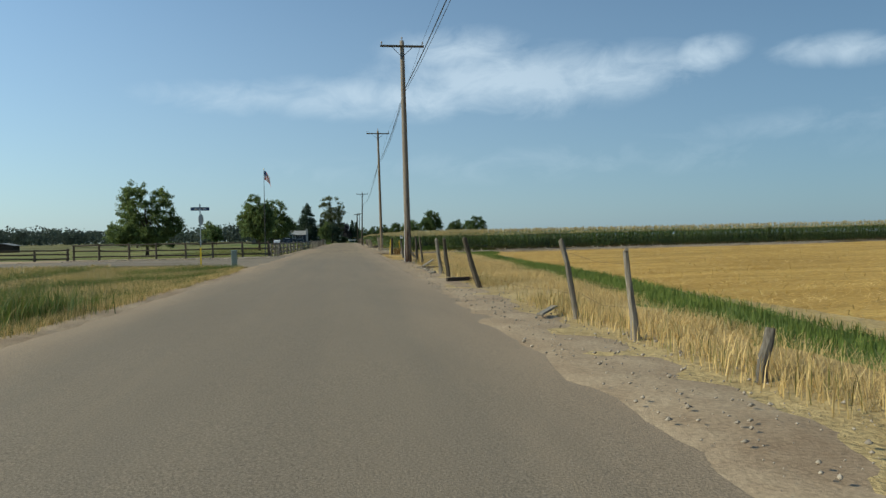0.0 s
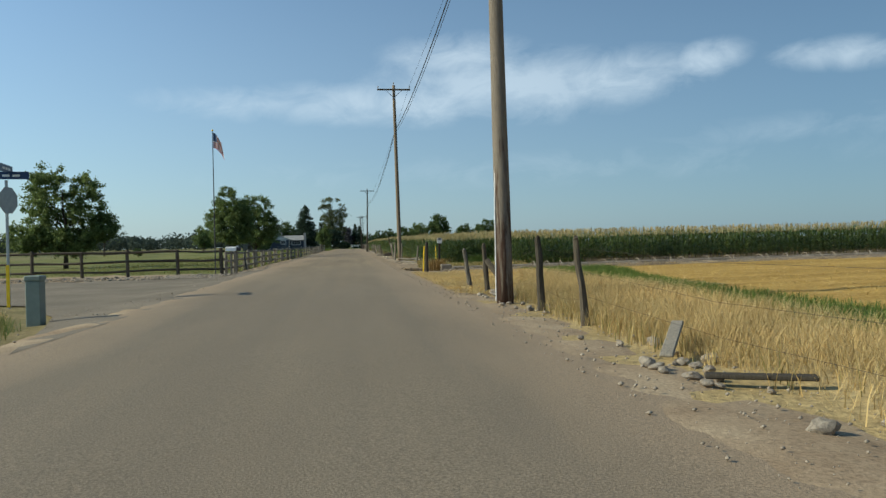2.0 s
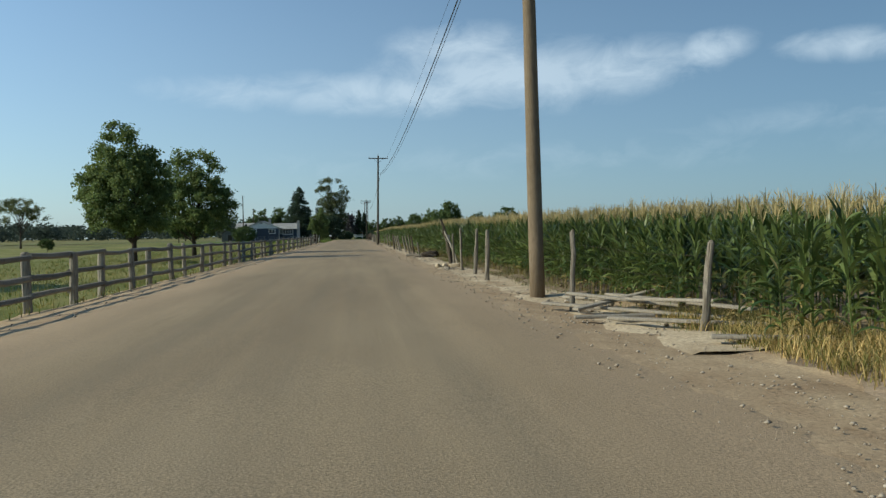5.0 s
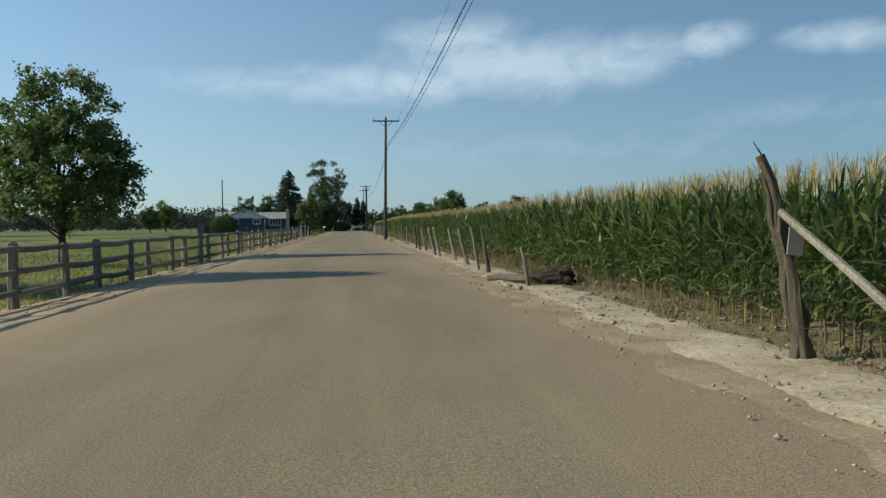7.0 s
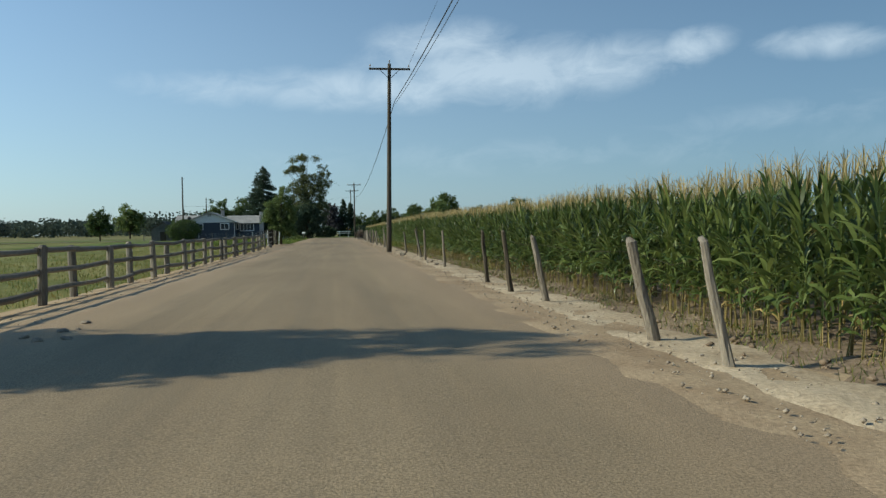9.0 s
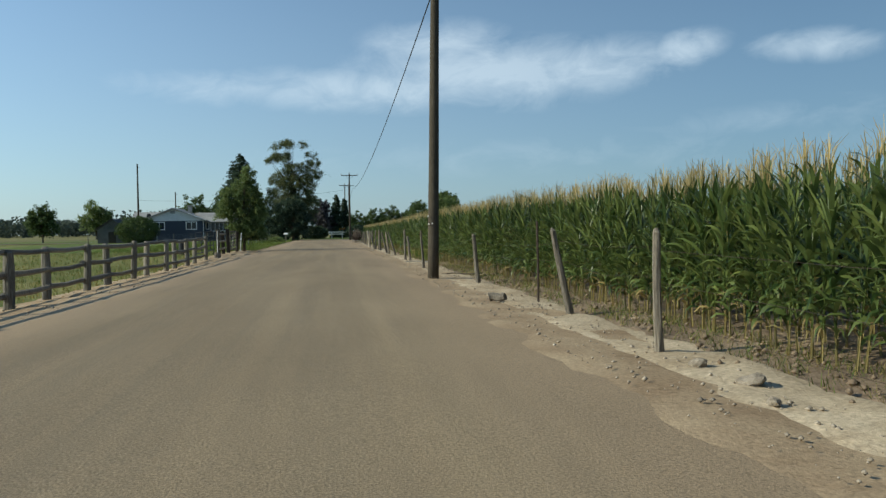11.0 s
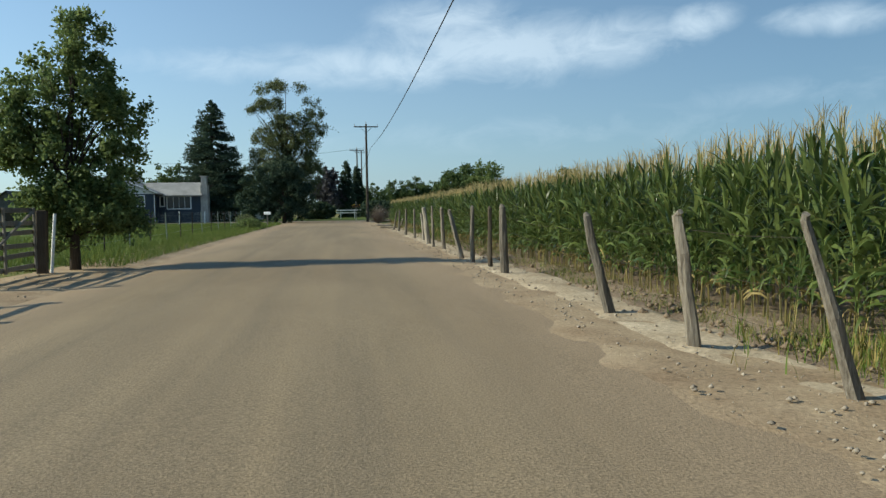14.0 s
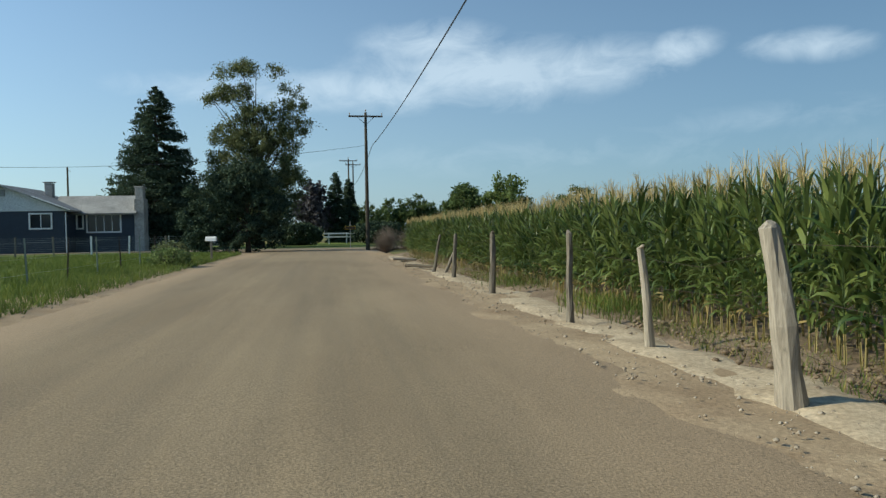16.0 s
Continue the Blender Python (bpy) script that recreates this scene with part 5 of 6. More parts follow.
def window(parent, x0, x1, z0, z1, y, bars=2):
    bm = bmesh.new()
    t = 0.12
    for lo, hi in (((x0 - t, y - 0.06, z0 - t), (x1 + t, y - 0.003, z0)), ((x0 - t, y - 0.06, z1), (x1 + t, y - 0.003, z1 + t)),
                   ((x0 - t, y - 0.06, z0), (x0, y - 0.003, z1)), ((x1, y - 0.06, z0), (x1 + t, y - 0.003, z1))):
        box(bm, lo, hi)
    w = part("window", bm, M_TRIM, parent, "white-framed window")
    for k in range(bars):
        a, b = x0 + (x1 - x0) * k / bars, x0 + (x1 - x0) * (k + 1) / bars
        bm = bmesh.new()
        box(bm, (a + 0.03, y + 0.05, z0), (b - 0.03, y + 0.07, z1))
        part("pane", bm, M_GLASS, w)
        if k:
            bm = bmesh.new()
            box(bm, (a - 0.03, y + 0.02, z0), (a + 0.03, y + 0.09, z1))
            part("mullion", bm, M_TRIM, w)
    return w


def house():
    g = 0.05
    th = thing("house", "navy-blue single-storey house with grey shingle roof and white windows", "house")
    L = (-28.6, -19.65, 265.1)
    wall_with_windows("wall", L[0], L[1], g - 0.3, 3.3, L[2], [(-22.05, -20.6, 2.02, 3.05), (-27.6, -25.4, 2.0, 3.05)], M_NAVY, th)
    wall_with_windows("wall", -19.65, -15.1, g - 0.3, 3.1, 267.6, [(-18.7, -16.25, 1.7, 3.0), (-19.45, -19.1, 2.0, 3.0)], M_NAVY, th)
    for lo, hi in (((-28.6, 265.3, g - 0.3), (-28.4, 272.6, 3.3)), ((-19.85, 265.3, g - 0.3), (-19.65, 272.6, 3.1)), ((-28.6, 272.4, g - 0.3), (-15.1, 272.6, 3.1)), ((-15.3, 267.8, g - 0.3), (-15.1, 272.4, 3.1))):
        bm = bmesh.new()
        box(bm, lo, hi)
        part("wall", bm, M_NAVY, th)
    window(th, -22.05, -20.6, 2.02, 3.05, 265.1)
    window(th, -27.6, -25.4, 2.0, 3.05, 265.1, 3)
    window(th, -18.7, -16.25, 1.7, 3.0, 267.6, 4)
    window(th, -19.45, -19.1, 2.0, 3.0, 267.6, 1)
    # gable end, light grey, with overhanging boards
    bm = bmesh.new()
    a, b, c = (-28.9, 3.3), (-19.35, 3.3), (-24.0, 5.15)
    vs = [bm.verts.new((x, y, z)) for y in (265.0, 265.25) for x, z in (a, b, c)]
    bm.faces.new(vs[:3]), bm.faces.new(vs[5:2:-1])
    for i in range(3):
        j = (i + 1) % 3
        bm.faces.new((vs[i], vs[i + 3], vs[j + 3], vs[j]))
    part("gable", bm, M_GABLE, th, "pale grey boarded gable")
    bm = bmesh.new()
    box(bm, (-24.45, 264.93, 4.45), (-23.75, 265.0, 4.95))
    part("vent", bm, M_GREYWALL, th, "grey louvred gable vent")

    def slope(p0, p1, p2, p3, t=0.14):
        bm = bmesh.new()
        up = (Vector(p1) - Vector(p0)).cross(Vector(p3) - Vector(p0)).normalized()
        up = up if up.z > 0 else -up
        lo = [bm.verts.new(p) for p in (p0, p1, p2, p3)]
        hi = [bm.verts.new(Vector(p) + up * t) for p in (p0, p1, p2, p3)]
        bm.faces.new(lo[::-1]), bm.faces.new(hi)
        for i in range(4):
            j = (i + 1) % 4
            bm.faces.new((lo[i], lo[j], hi[j], hi[i]))
        bmesh.ops.recalc_face_normals(bm, faces=bm.faces)
        return part("roof", bm, M_SHINGLE, th, "grey shingle roof slope")

    slope((-29.3, 264.6, 3.10), (-24.0, 264.6, 5.20), (-24.0, 272.9, 5.20), (-29.3, 272.9, 3.10))
    slope((-24.0, 264.6, 5.20), (-19.1, 264.6, 3.22), (-19.1, 272.9, 3.22), (-24.0, 272.9, 5.20))
    slope((-21.5, 267.1, 3.02), (-14.9, 267.1, 3.02), (-14.9, 270.0, 4.55), (-21.5, 270.0, 4.55))
    slope((-21.5, 270.0, 4.55), (-14.9, 270.0, 4.55), (-14.9, 272.9, 3.02), (-21.5, 272.9, 3.02))
    # rear wing that runs on behind the gable
    bm = bmesh.new()
    box(bm, (-31.0, 269.2, g - 0.3), (-28.6, 272.4, 3.4))
    part("wall", bm, M_NAVY, th)
    slope((-31.3, 268.7, 3.3), (-26.5, 268.7, 3.3), (-26.5, 271.4, 4.75), (-31.3, 271.4, 4.75))
    slope((-31.3, 271.4, 4.75), (-26.5, 271.4, 4.75), (-26.5, 273.4, 3.7), (-31.3, 273.4, 3.7))
    bm = bmesh.new()
    tube(bm, [(-28.4, 269.0, 3.4), (-28.4, 268.5, 4.2)], 0.03, 6)
    tube(bm, [(-28.4, 268.46, 4.2), (-28.4, 268.40, 4.2), (-28.4, 268.34, 4.2)], [0.05, 0.28, 0.36], 14)
    part("satellite_dish", bm, M_BLACK, th, "dark round dish on the rear roof")
    bm = bmesh.new()
    tube(bm, [(-21.75, 264.62, 4.42), (-19.05, 264.55, 3.36)], 0.05, 6)
    part("rake_trim", bm, M_WHITE, th, "bright white rake trim")
    bm = bmesh.new()
    tube(bm, [(-19.5, 265.0, 3.2), (-19.5, 265.02, 0.1)], 0.05, 6)
    part("downpipe", bm, M_WHITE, th, "white downpipe at the corner")
    bm = bmesh.new()
    vs = box(bm, (-15.1, 267.4, g - 0.3), (-14.35, 268.8, 4.3), None, 0.02)
    box(bm, (-15.05, 267.6, 4.28), (-14.45, 268.5, 5.2), None, 0.02)
    box(bm, (-15.12, 267.53, 5.18), (-14.38, 268.57, 5.3), None, 0.02)
    part("chimney", bm, M_BRICKISH, th, "grey masonry chimney on the end wall")
    bm = bmesh.new()
    box(bm, (-22.7, 270.0, 4.6), (-22.1, 270.6, 5.75), None, 0.02)
    box(bm, (-22.8, 269.9, 5.8), (-22.0, 270.7, 5.87))
    part("chimney", bm, M_BRICKISH, th, "small capped roof chimney")
    return th


house()


def shed(name, label, x, y, w, d, h, ridge, mat, roof):
    th = thing(name, label, "shed", (x, y, float(gz(x, y)) - 0.1))
    bm = bmesh.new()
    box(bm, (-w / 2, 0, 0), (w / 2, d, h))
    part("walls", bm, mat, th)
    bm = bmesh.new()
    box(bm, (-0.5, -0.03, 0.0), (0.5, -0.004, h * 0.82))
    part("door", bm, M_DARKWOOD, th)
    for s in (-1, 1):
        bm = bmesh.new()
        p = [(s * (w / 2 + 0.3), -0.3, h - 0.12), (0, -0.3, ridge), (0, d + 0.3, ridge), (s * (w / 2 + 0.3), d + 0.3, h - 0.12)]
        lo, hi = [bm.verts.new(q) for q in p], [bm.verts.new((q[0], q[1], q[2] + 0.1)) for q in p]
        bm.faces.new(lo), bm.faces.new(hi[::-1])
        for i in range(4):
            bm.faces.new((lo[i], lo[(i + 1) % 4], hi[(i + 1) % 4], hi[i]))
        bmesh.ops.recalc_face_normals(bm, faces=bm.faces)
        part("roof", bm, roof, th)
    for y0 in (0.0, d - 0.1):
        bm = bmesh.new()
        v = [bm.verts.new(q) for q in ((-w / 2, y0, h), (w / 2, y0, h), (0, y0, ridge - 0.02), (-w / 2, y0 + 0.1, h), (w / 2, y0 + 0.1, h), (0, y0 + 0.1, ridge - 0.02))]
        bm.faces.new(v[:3]), bm.faces.new(v[5:2:-1])
        for i in range(3):
            bm.faces.new((v[i], v[i + 3], v[(i + 1) % 3 + 3], v[(i + 1) % 3]))
        part("gable", bm, mat, th)
    return th


shed("shed", "small weathered dark grey shed with a pitched roof", -30.6, 256.0, 4.0, 4.0, 2.1, 3.5, M_SHEDWALL, M_SHEDROOF)
shed("shed", "low pale shed far behind the trees", -13.0, 290.0, 6.0, 5.0, 2.2, 3.3, M_GREYWALL, M_SHINGLE)
shed("animal_shelter", "low dark animal shelter in the far pasture", -72.0, 165.0, 4.4, 3.0, 1.5, 1.9, M_DARKWOOD, M_SHINGLE)

# ---- fences, gate and posts on the left ----
# darker wood than the pasture fence: the shaded near side is put into its colour
rail_fence("rail_fence", "weathered grey post-and-rail fence along the side lane", [(-7.2, 70.0), (-14.0, 69.0), (-20.0, 69.3), (-24.5, 70.0)], 1.42, 2.45, 5, M_POLE)
rail_fence("rail_fence", "low grey rail fence beyond the side lane", [(-24.8, 69.6), (-30.0, 67.2), (-46.0, 66.5)], 1.05, 2.6, 6, M_POLE)


def gate():
    """Short rail panel and a board gate hung on tall posts."""
    th = thing("stock_gate", "grey wooden stock gate with tall dark posts", "gate")
    for x, y, h in ((-6.6, 191.2, 1.52), (-6.6, 193.2, 1.45), (-6.6, 195.6, 1.58), (-6.5, 199.3, 1.4)):
        bm = bmesh.new()
        box(bm, (-0.11, -0.1, -0.2), (0.11, 0.1, h), pose(x, y, float(gz(x, y)), 0, random.uniform(-2, 2), 8), 0.02)
        part("gate_post", bm, M_DARKWOOD if y > 192 else M_POLE, th)
    z = float(gz(-6.6, 196))
    for k in range(3):
        bm = bmesh.new()
        tube(bm, [(-6.5, 191.0, z + 0.35 + 0.45 * k), (-6.48, 192.2, z + 0.33 + 0.45 * k), (-6.5, 193.4, z + 0.36 + 0.45 * k)], 0.06, 6, 0.14)
        part("rail", bm, M_RAIL, th)
    for k in range(6):
        bm = bmesh.new()
        box(bm, (-0.02, 0, -0.05), (0.02, 3.3, 0.05), pose(-6.58, 195.8, z + 0.18 + 0.24 * k, random.uniform(-0.6, 0.6)), 0.008)
        part("board", bm, M_RAIL, th)
    for y0, y1, z0, z1 in ((195.9, 195.9, 0.1, 1.45), (199.0, 199.0, 0.1, 1.45), (196.0, 198.9, 0.2, 1.35), (197.5, 197.5, 0.1, 1.45)):
        bm = bmesh.new()
        tube(bm, [(-6.52, y0, z + z0), (-6.52, y1, z + z1)], 0.035, 6)
        part("brace", bm, M_RAIL, th)
    return th


gate()


def pipe_gate():
    """Dark steel pipe gate across the field opening."""
    th = thing("pipe_gate", "dark steel pipe gate with five rails", "gate")
    a, b = Vector((-7.0, 185.8, float(gz(-7.0, 185.8)))), Vector((-6.82, 190.7, float(gz(-6.82, 190.7))))
    for k in range(5):
        bm = bmesh.new()
        z0 = Vector((0, 0, 0.30 + 0.285 * k))
        tube(bm, [a + z0, b + z0], 0.024, 8)
        part("rail", bm, M_BLACK, th)
    for f in (0.0, 0.3, 0.57, 0.8, 1.0):
        bm = bmesh.new()
        p = a.lerp(b, f)
        tube(bm, [p + Vector((0, 0, 0.28 if 0 < f < 1 else -0.1)), p + Vector((0, 0, 1.46))], 0.028 if f != 0.57 else 0.036, 8)
        part("upright", bm, M_BLACK, th)
    return th


pipe_gate()
bm = bmesh.new()
tube(bm, [(-6.62, 190.86, float(gz(-6.6, 190.9)) - 0.1), (-6.62, 190.86, 1.5)], 0.022, 8)
tagged(part("white_post", bm, M_WHITE), "thin white post at the latch of the pipe gate", "post")
bm = bmesh.new()
x, y = -8.8, 191.6
tube(bm, [(x, y, float(gz(x, y))), (x, y, 0.45), (x, y, 0.95), (x, y, 0.97), (x, y, 0.96)], [0.21, 0.22, 0.21, 0.20, 0.05], 16)
tagged(part("barrel", bm, M_BLACK), "upright black feed barrel behind the pipe gate", "barrel")
bm = bmesh.new()
tube(bm, [(-6.15, 187.6, -0.1), (-6.14, 187.6, 0.12), (-6.13, 187.62, 0.22)], [0.20, 0.19, 0.17], 11, 0.12)
tagged(part("tree_stump", bm, M_POST), "low sawn stump on the dusty shoulder", "stump")
bm = bmesh.new()
tube(bm, [(-6.25, 199.15, float(gz(-6.2, 199))), (-6.2, 199.15, 0.62), (-6.15, 199.2, 1.35)], 0.035, 7)
tagged(part("white_stake", bm, M_WHITE), "white marker stake leaning by the gate", "stake")


def steel_fence():
    th = thing("steel_fence", "thin steel post and wire fence before the lawn", "fence")
    ys = np.arange(203.5, 246, 3.1)
    spots = []
    for y in ys:
        x = -7.3 - 0.012 * (y - 203)
        z = float(gz(x, y))
        bm = bmesh.new()
        box(bm, (-0.022, -0.022, -0.2), (0.022, 0.022, 1.28), pose(x, float(y), z, 0, random.uniform(-3, 3), 20))
        part("post", bm, M_GREENBOX if int(y) % 2 else M_RUST, th)
        spots.append(Vector((x, float(y), z)))
    for a, b in zip(spots, spots[1:]):
        for k in (0.35, 0.75, 1.15):
            bm = bmesh.new()
            tube(bm, [a + Vector((0.03, 0, k)), b + Vector((0.03, 0, k))], 0.003, 4, cap=False)
            part("wire", bm, M_GALV, th)
    return th


steel_fence()


def yard_fence():
    th = thing("yard_fence", "low wire yard fence with white posts before the house", "fence")
    xs = np.arange(-34, -9.4, 2.35)
    for x in xs:
        z = float(gz(x, 256.5))
        bm = bmesh.new()
        box(bm, (-0.05, -0.05, -0.2), (0.05, 0.05, 1.25), pose(float(x), 256.5, z, 0, random.uniform(-2, 2), 0), 0.008)
        part("post", bm, M_POST if int(x) % 3 else M_WHITE, th)
    for k in np.arange(0.1, 1.2, 0.12):
        bm = bmesh.new()
        tube(bm, [(-34.0, 256.44, float(gz(-34, 256.5)) + k), (-9.4, 256.44, float(gz(-9.4, 256.5)) + k)], 0.006, 4, cap=False)
        part("wire", bm, M_GALV, th)
    return th


yard_fence()


def board_fence():
    th = thing("board_fence", "white board fence beyond the cross road", "fence")
    for x in np.arange(-3.5, 8, 2.0):
        bm = bmesh.new()
        box(bm, (-0.06, -0.06, -0.1), (0.06, 0.06, 1.28), pose(float(x), 290.0, float(gz(x, 290))), 0.01)
        part("post", bm, M_WHITE, th)
    for k in (0.70, 1.08):
        bm = bmesh.new()
        box(bm, (-3.5, 289.88, k), (7.0, 289.93, k + 0.17), None, 0.005)
        part("board", bm, M_WHITE, th)
    return th


board_fence()

# ---- mailboxes, flag, signs, utility box ----
def mailbox(x, y, top, colour, label, turn=90, post=M_POST, group="roadside mailboxes"):
    """Round-topped box on a wooden post; its door faces the road."""
    z = float(gz(x, y))
    th = thing("mailbox", label, "mailbox", (x, y, z), group)
    L, w, hb = 0.52, 0.095, 0.13
    prof = [(-w, 0), (w, 0), (w, hb)] + [(w * math.cos(a), hb + w * math.sin(a)) for a in (0.5, 1.05, 1.57, 2.09, 2.64)] + [(-w, hb)]
    m = pose(0, 0, top - z - hb - w, 0, 0, turn)
    bm = bmesh.new()
    rings = [[bm.verts.new(m @ Vector((px, py, pz))) for px, pz in prof] for py in (-L / 2, L / 2)]
    for i in range(len(prof)):
        j = (i + 1) % len(prof)
        bm.faces.new((rings[0][i], rings[0][j], rings[1][j], rings[1][i]))
    bm.faces.new(rings[0][::-1]), bm.faces.new(rings[1])
    bmesh.ops.recalc_face_normals(bm, faces=bm.faces)
    part("box", bm, colour, th)
    bm = bmesh.new()
    box(bm, (-w * 0.92, L / 2, 0.01), (w * 0.92, L / 2 + 0.012, hb + w * 0.8), m, 0.004)
    part("door", bm, colour, th)
    bm = bmesh.new()
    box(bm, (w + 0.002, -0.05, hb * 0.5), (w + 0.010, -0.02, hb + 0.16), m)
    box(bm, (w + 0.002, -0.11, hb + 0.10), (w + 0.010, -0.05, hb + 0.16), m)
    part("signal_flag", bm, M_BLACK if colour is M_WHITE else M_WHITE, th)
    bm = bmesh.new()
    box(bm, (-0.05, -0.05, -0.2), (0.05, 0.05, top - z - hb - w - 0.001), None, 0.008)
    part("post", bm, post, th)
    return th


mailbox(-6.22, 66.7, 1.37, M_WHITE, "white round-topped mailbox on a wooden post")
mailbox(-6.16, 68.0, 1.36, M_BLACK, "black round-topped mailbox on a wooden post")
mailbox(-5.55, 242.8, 1.22, M_WHITE, "white round-topped mailbox beside the house drive", 80)


def flagpole():
    x, y = -7.55, 69.6
    z = float(gz(x, y))
    th = thing("flagpole", "slender dark flagpole with a limp striped flag", "flagpole", (x, y, z))
    bm = bmesh.new()
    tube(bm, [(0, 0, -0.2), (0, 0, 4), (0, 0, 8.08)], [0.035, 0.03, 0.02], 8)
    part("pole", bm, M_WIRE, th)
    bm = bmesh.new()
    bmesh.ops.create_icosphere(bm, subdivisions=2, radius=0.05, matrix=Matrix.Translation((0, 0, 8.11)))
    part("finial", bm, M_YELLOW, th)
    # cloth: hangs in folds from the upper corner, in thirteen stripes
    nu, nv = 14, 13

    def cloth(u, v):
        fold = 0.07 * math.sin(u * 9 + v * 1.5) * (0.3 + u)
        return Vector((0.03 + 0.62 * u * (0.75 + 0.25 * v), fold, 7.98 - 0.85 * v - 0.62 * u * u - 0.1 * u))

    flag = None
    for s in range(nv):
        bm = bmesh.new()
        u0 = 0 if s > 6 else 6
        grid = [[bm.verts.new(cloth(i / nu, (s + k) / nv)) for i in range(u0, nu + 1)] for k in (0, 1)]
        for i in range(nu - u0):
            bm.faces.new((grid[0][i], grid[1][i], grid[1][i + 1], grid[0][i + 1]))
        part("stripe", bm, M_FLAGRED if s % 2 == 0 else M_FLAGWHITE, th)
    bm = bmesh.new()
    grid = [[bm.verts.new(cloth(i / nu, k / nv)) for i in range(7)] for k in range(8)]
    for k in range(7):
        for i in range(6):
            bm.faces.new((grid[k][i], grid[k + 1][i], grid[k + 1][i + 1], grid[k][i + 1]))
    part("canton", bm, M_BLUE, th, "blue flag corner")
    return th


M_FLAGRED = leaf_mat("flag_red", (0.42, 0.03, 0.04), (0.50, 0.04, 0.05), 0.3, 0.8, 0.1).m
M_FLAGWHITE = leaf_mat("flag_white", (0.70, 0.70, 0.70), (0.78, 0.78, 0.78), 0.3, 0.8, 0.1).m
flagpole()


def street_sign():
    x, y = -9.15, 48.0
    z = float(gz(x, y))
    th = thing("street_sign", "steel sign post with blue name plates and an edge-on stop plate", "road sign", (x, y, z))
    bm = bmesh.new()
    box(bm, (-0.03, -0.03, -0.2), (0.03, 0.03, 3.45), None, 0.004)
    part("post", bm, M_GALV, th)
    bm = bmesh.new()
    box(bm, (-0.045, -0.045, 0.0), (0.045, -0.033, 1.15))
    part("reflector", bm, M_YELLOW, th, "yellow reflector strip")
    for turn, zz in ((8, 3.47), (98, 3.66)):
        bm = bmesh.new()
        m = pose(0, 0, zz, 0, 0, turn)
        box(bm, (-0.56, -0.012, 0), (0.56, 0.012, 0.21), m, 0.004)
        plate = part("name_plate", bm, M_BLUE, th, "blue street name plate")
        for k in range(3):
            bm = bmesh.new()
            box(bm, (-0.34 + 0.25 * k, -0.018, 0.07), (-0.16 + 0.25 * k, -0.0125, 0.13), m)
            part("lettering", bm, M_WHITE, plate)
    bm = bmesh.new()
    m = pose(0.0, 0, 2.9, 90, 0, 76)
    bmesh.ops.create_cone(bm, cap_ends=True, segments=8, radius1=0.38, radius2=0.38, depth=0.012, matrix=m @ pose(0, 0, 0.05, 0, 0, 22.5))
    part("stop_plate", bm, M_GALV, th, "bare metal back of an octagonal plate")
    return th


street_sign()


def utility_box():
    x, y = -6.3, 42.6
    th = thing("utility_box", "pale green metal utility pedestal beside the lane", "utility box", (x, y, float(gz(x, y))))
    bm = bmesh.new()
    box(bm, (-0.14, -0.14, -0.1), (0.14, 0.14, 0.86), None, 0.012)
    part("body", bm, M_GREENBOX, th)
    bm = bmesh.new()
    box(bm, (-0.16, -0.16, 0.86), (0.16, 0.16, 0.97), None, 0.02)
    part("cap", bm, M_GREENBOX, th)
    return th


utility_box()


def field_sign():
    x, y = 4.78, 66.4
    z = float(gz(x, y))
    th = thing("field_sign", "dark wooden post with a small white notice", "sign", (x, y, z))
    bm = bmesh.new()
    box(bm, (-0.06, -0.04, -0.2), (0.06, 0.04, 1.45), pose(0, 0, 0, 0, 1.5, 0), 0.01)
    part("post", bm, M_DARKWOOD, th)
    bm = bmesh.new()
    m = pose(0.03, -0.06, 1.33, 3, 3, -4)
    box(bm, (-0.125, -0.008, 0.02), (0.125, 0.008, 0.31), m, 0.004)
    board = part("notice", bm, M_WHITE, th, "white metal notice")
    for k, (a, b, c) in enumerate(((-0.10, 0.10, 0.25), (-0.10, 0.10, 0.19), (-0.08, 0.07, 0.08))):
        bm = bmesh.new()
        box(bm, (a, -0.012, c), (b, -0.0085, c + (0.045 if k < 2 else 0.02)), m)
        part("lettering", bm, M_BLACK, board)
    return th


field_sign()
for x, y, h, r_, tip in ((4.62, 66.3, 1.2, 0.018, -0.02), (3.53, 62.45, 1.22, 0.028, 0.07)):
    bm = bmesh.new()
    tube(bm, [(x, y, float(gz(x, y)) - 0.1), (x + tip * 0.5, y, h * 0.5), (x + tip, y, h)], r_, 8)
    tagged(part("marker_stake", bm, M_YELLOW), "bright yellow plastic marker stake", "stake", "yellow marker stakes")
bm = bmesh.new()
tube(bm, [(3.72, 62.6, -0.2), (3.72, 62.6, 0.5), (3.73, 62.6, 1.0), (3.74, 62.6, 1.37), (3.74, 62.6, 1.39)], [0.085, 0.082, 0.078, 0.074, 0.055], 11, 0.06)
tagged(part("field_post", bm, M_DARKWOOD), "stout dark wooden post at the field entrance", "post")
bm = bmesh.new()
tube(bm, [(4.0, 158.3, -0.2), (4.0, 158.3, 0.7), (3.99, 158.3, 1.5)], 0.022, 6)
tagged(part("steel_post", bm, M_RUST), "thin rusty steel fence post in the sand", "post")


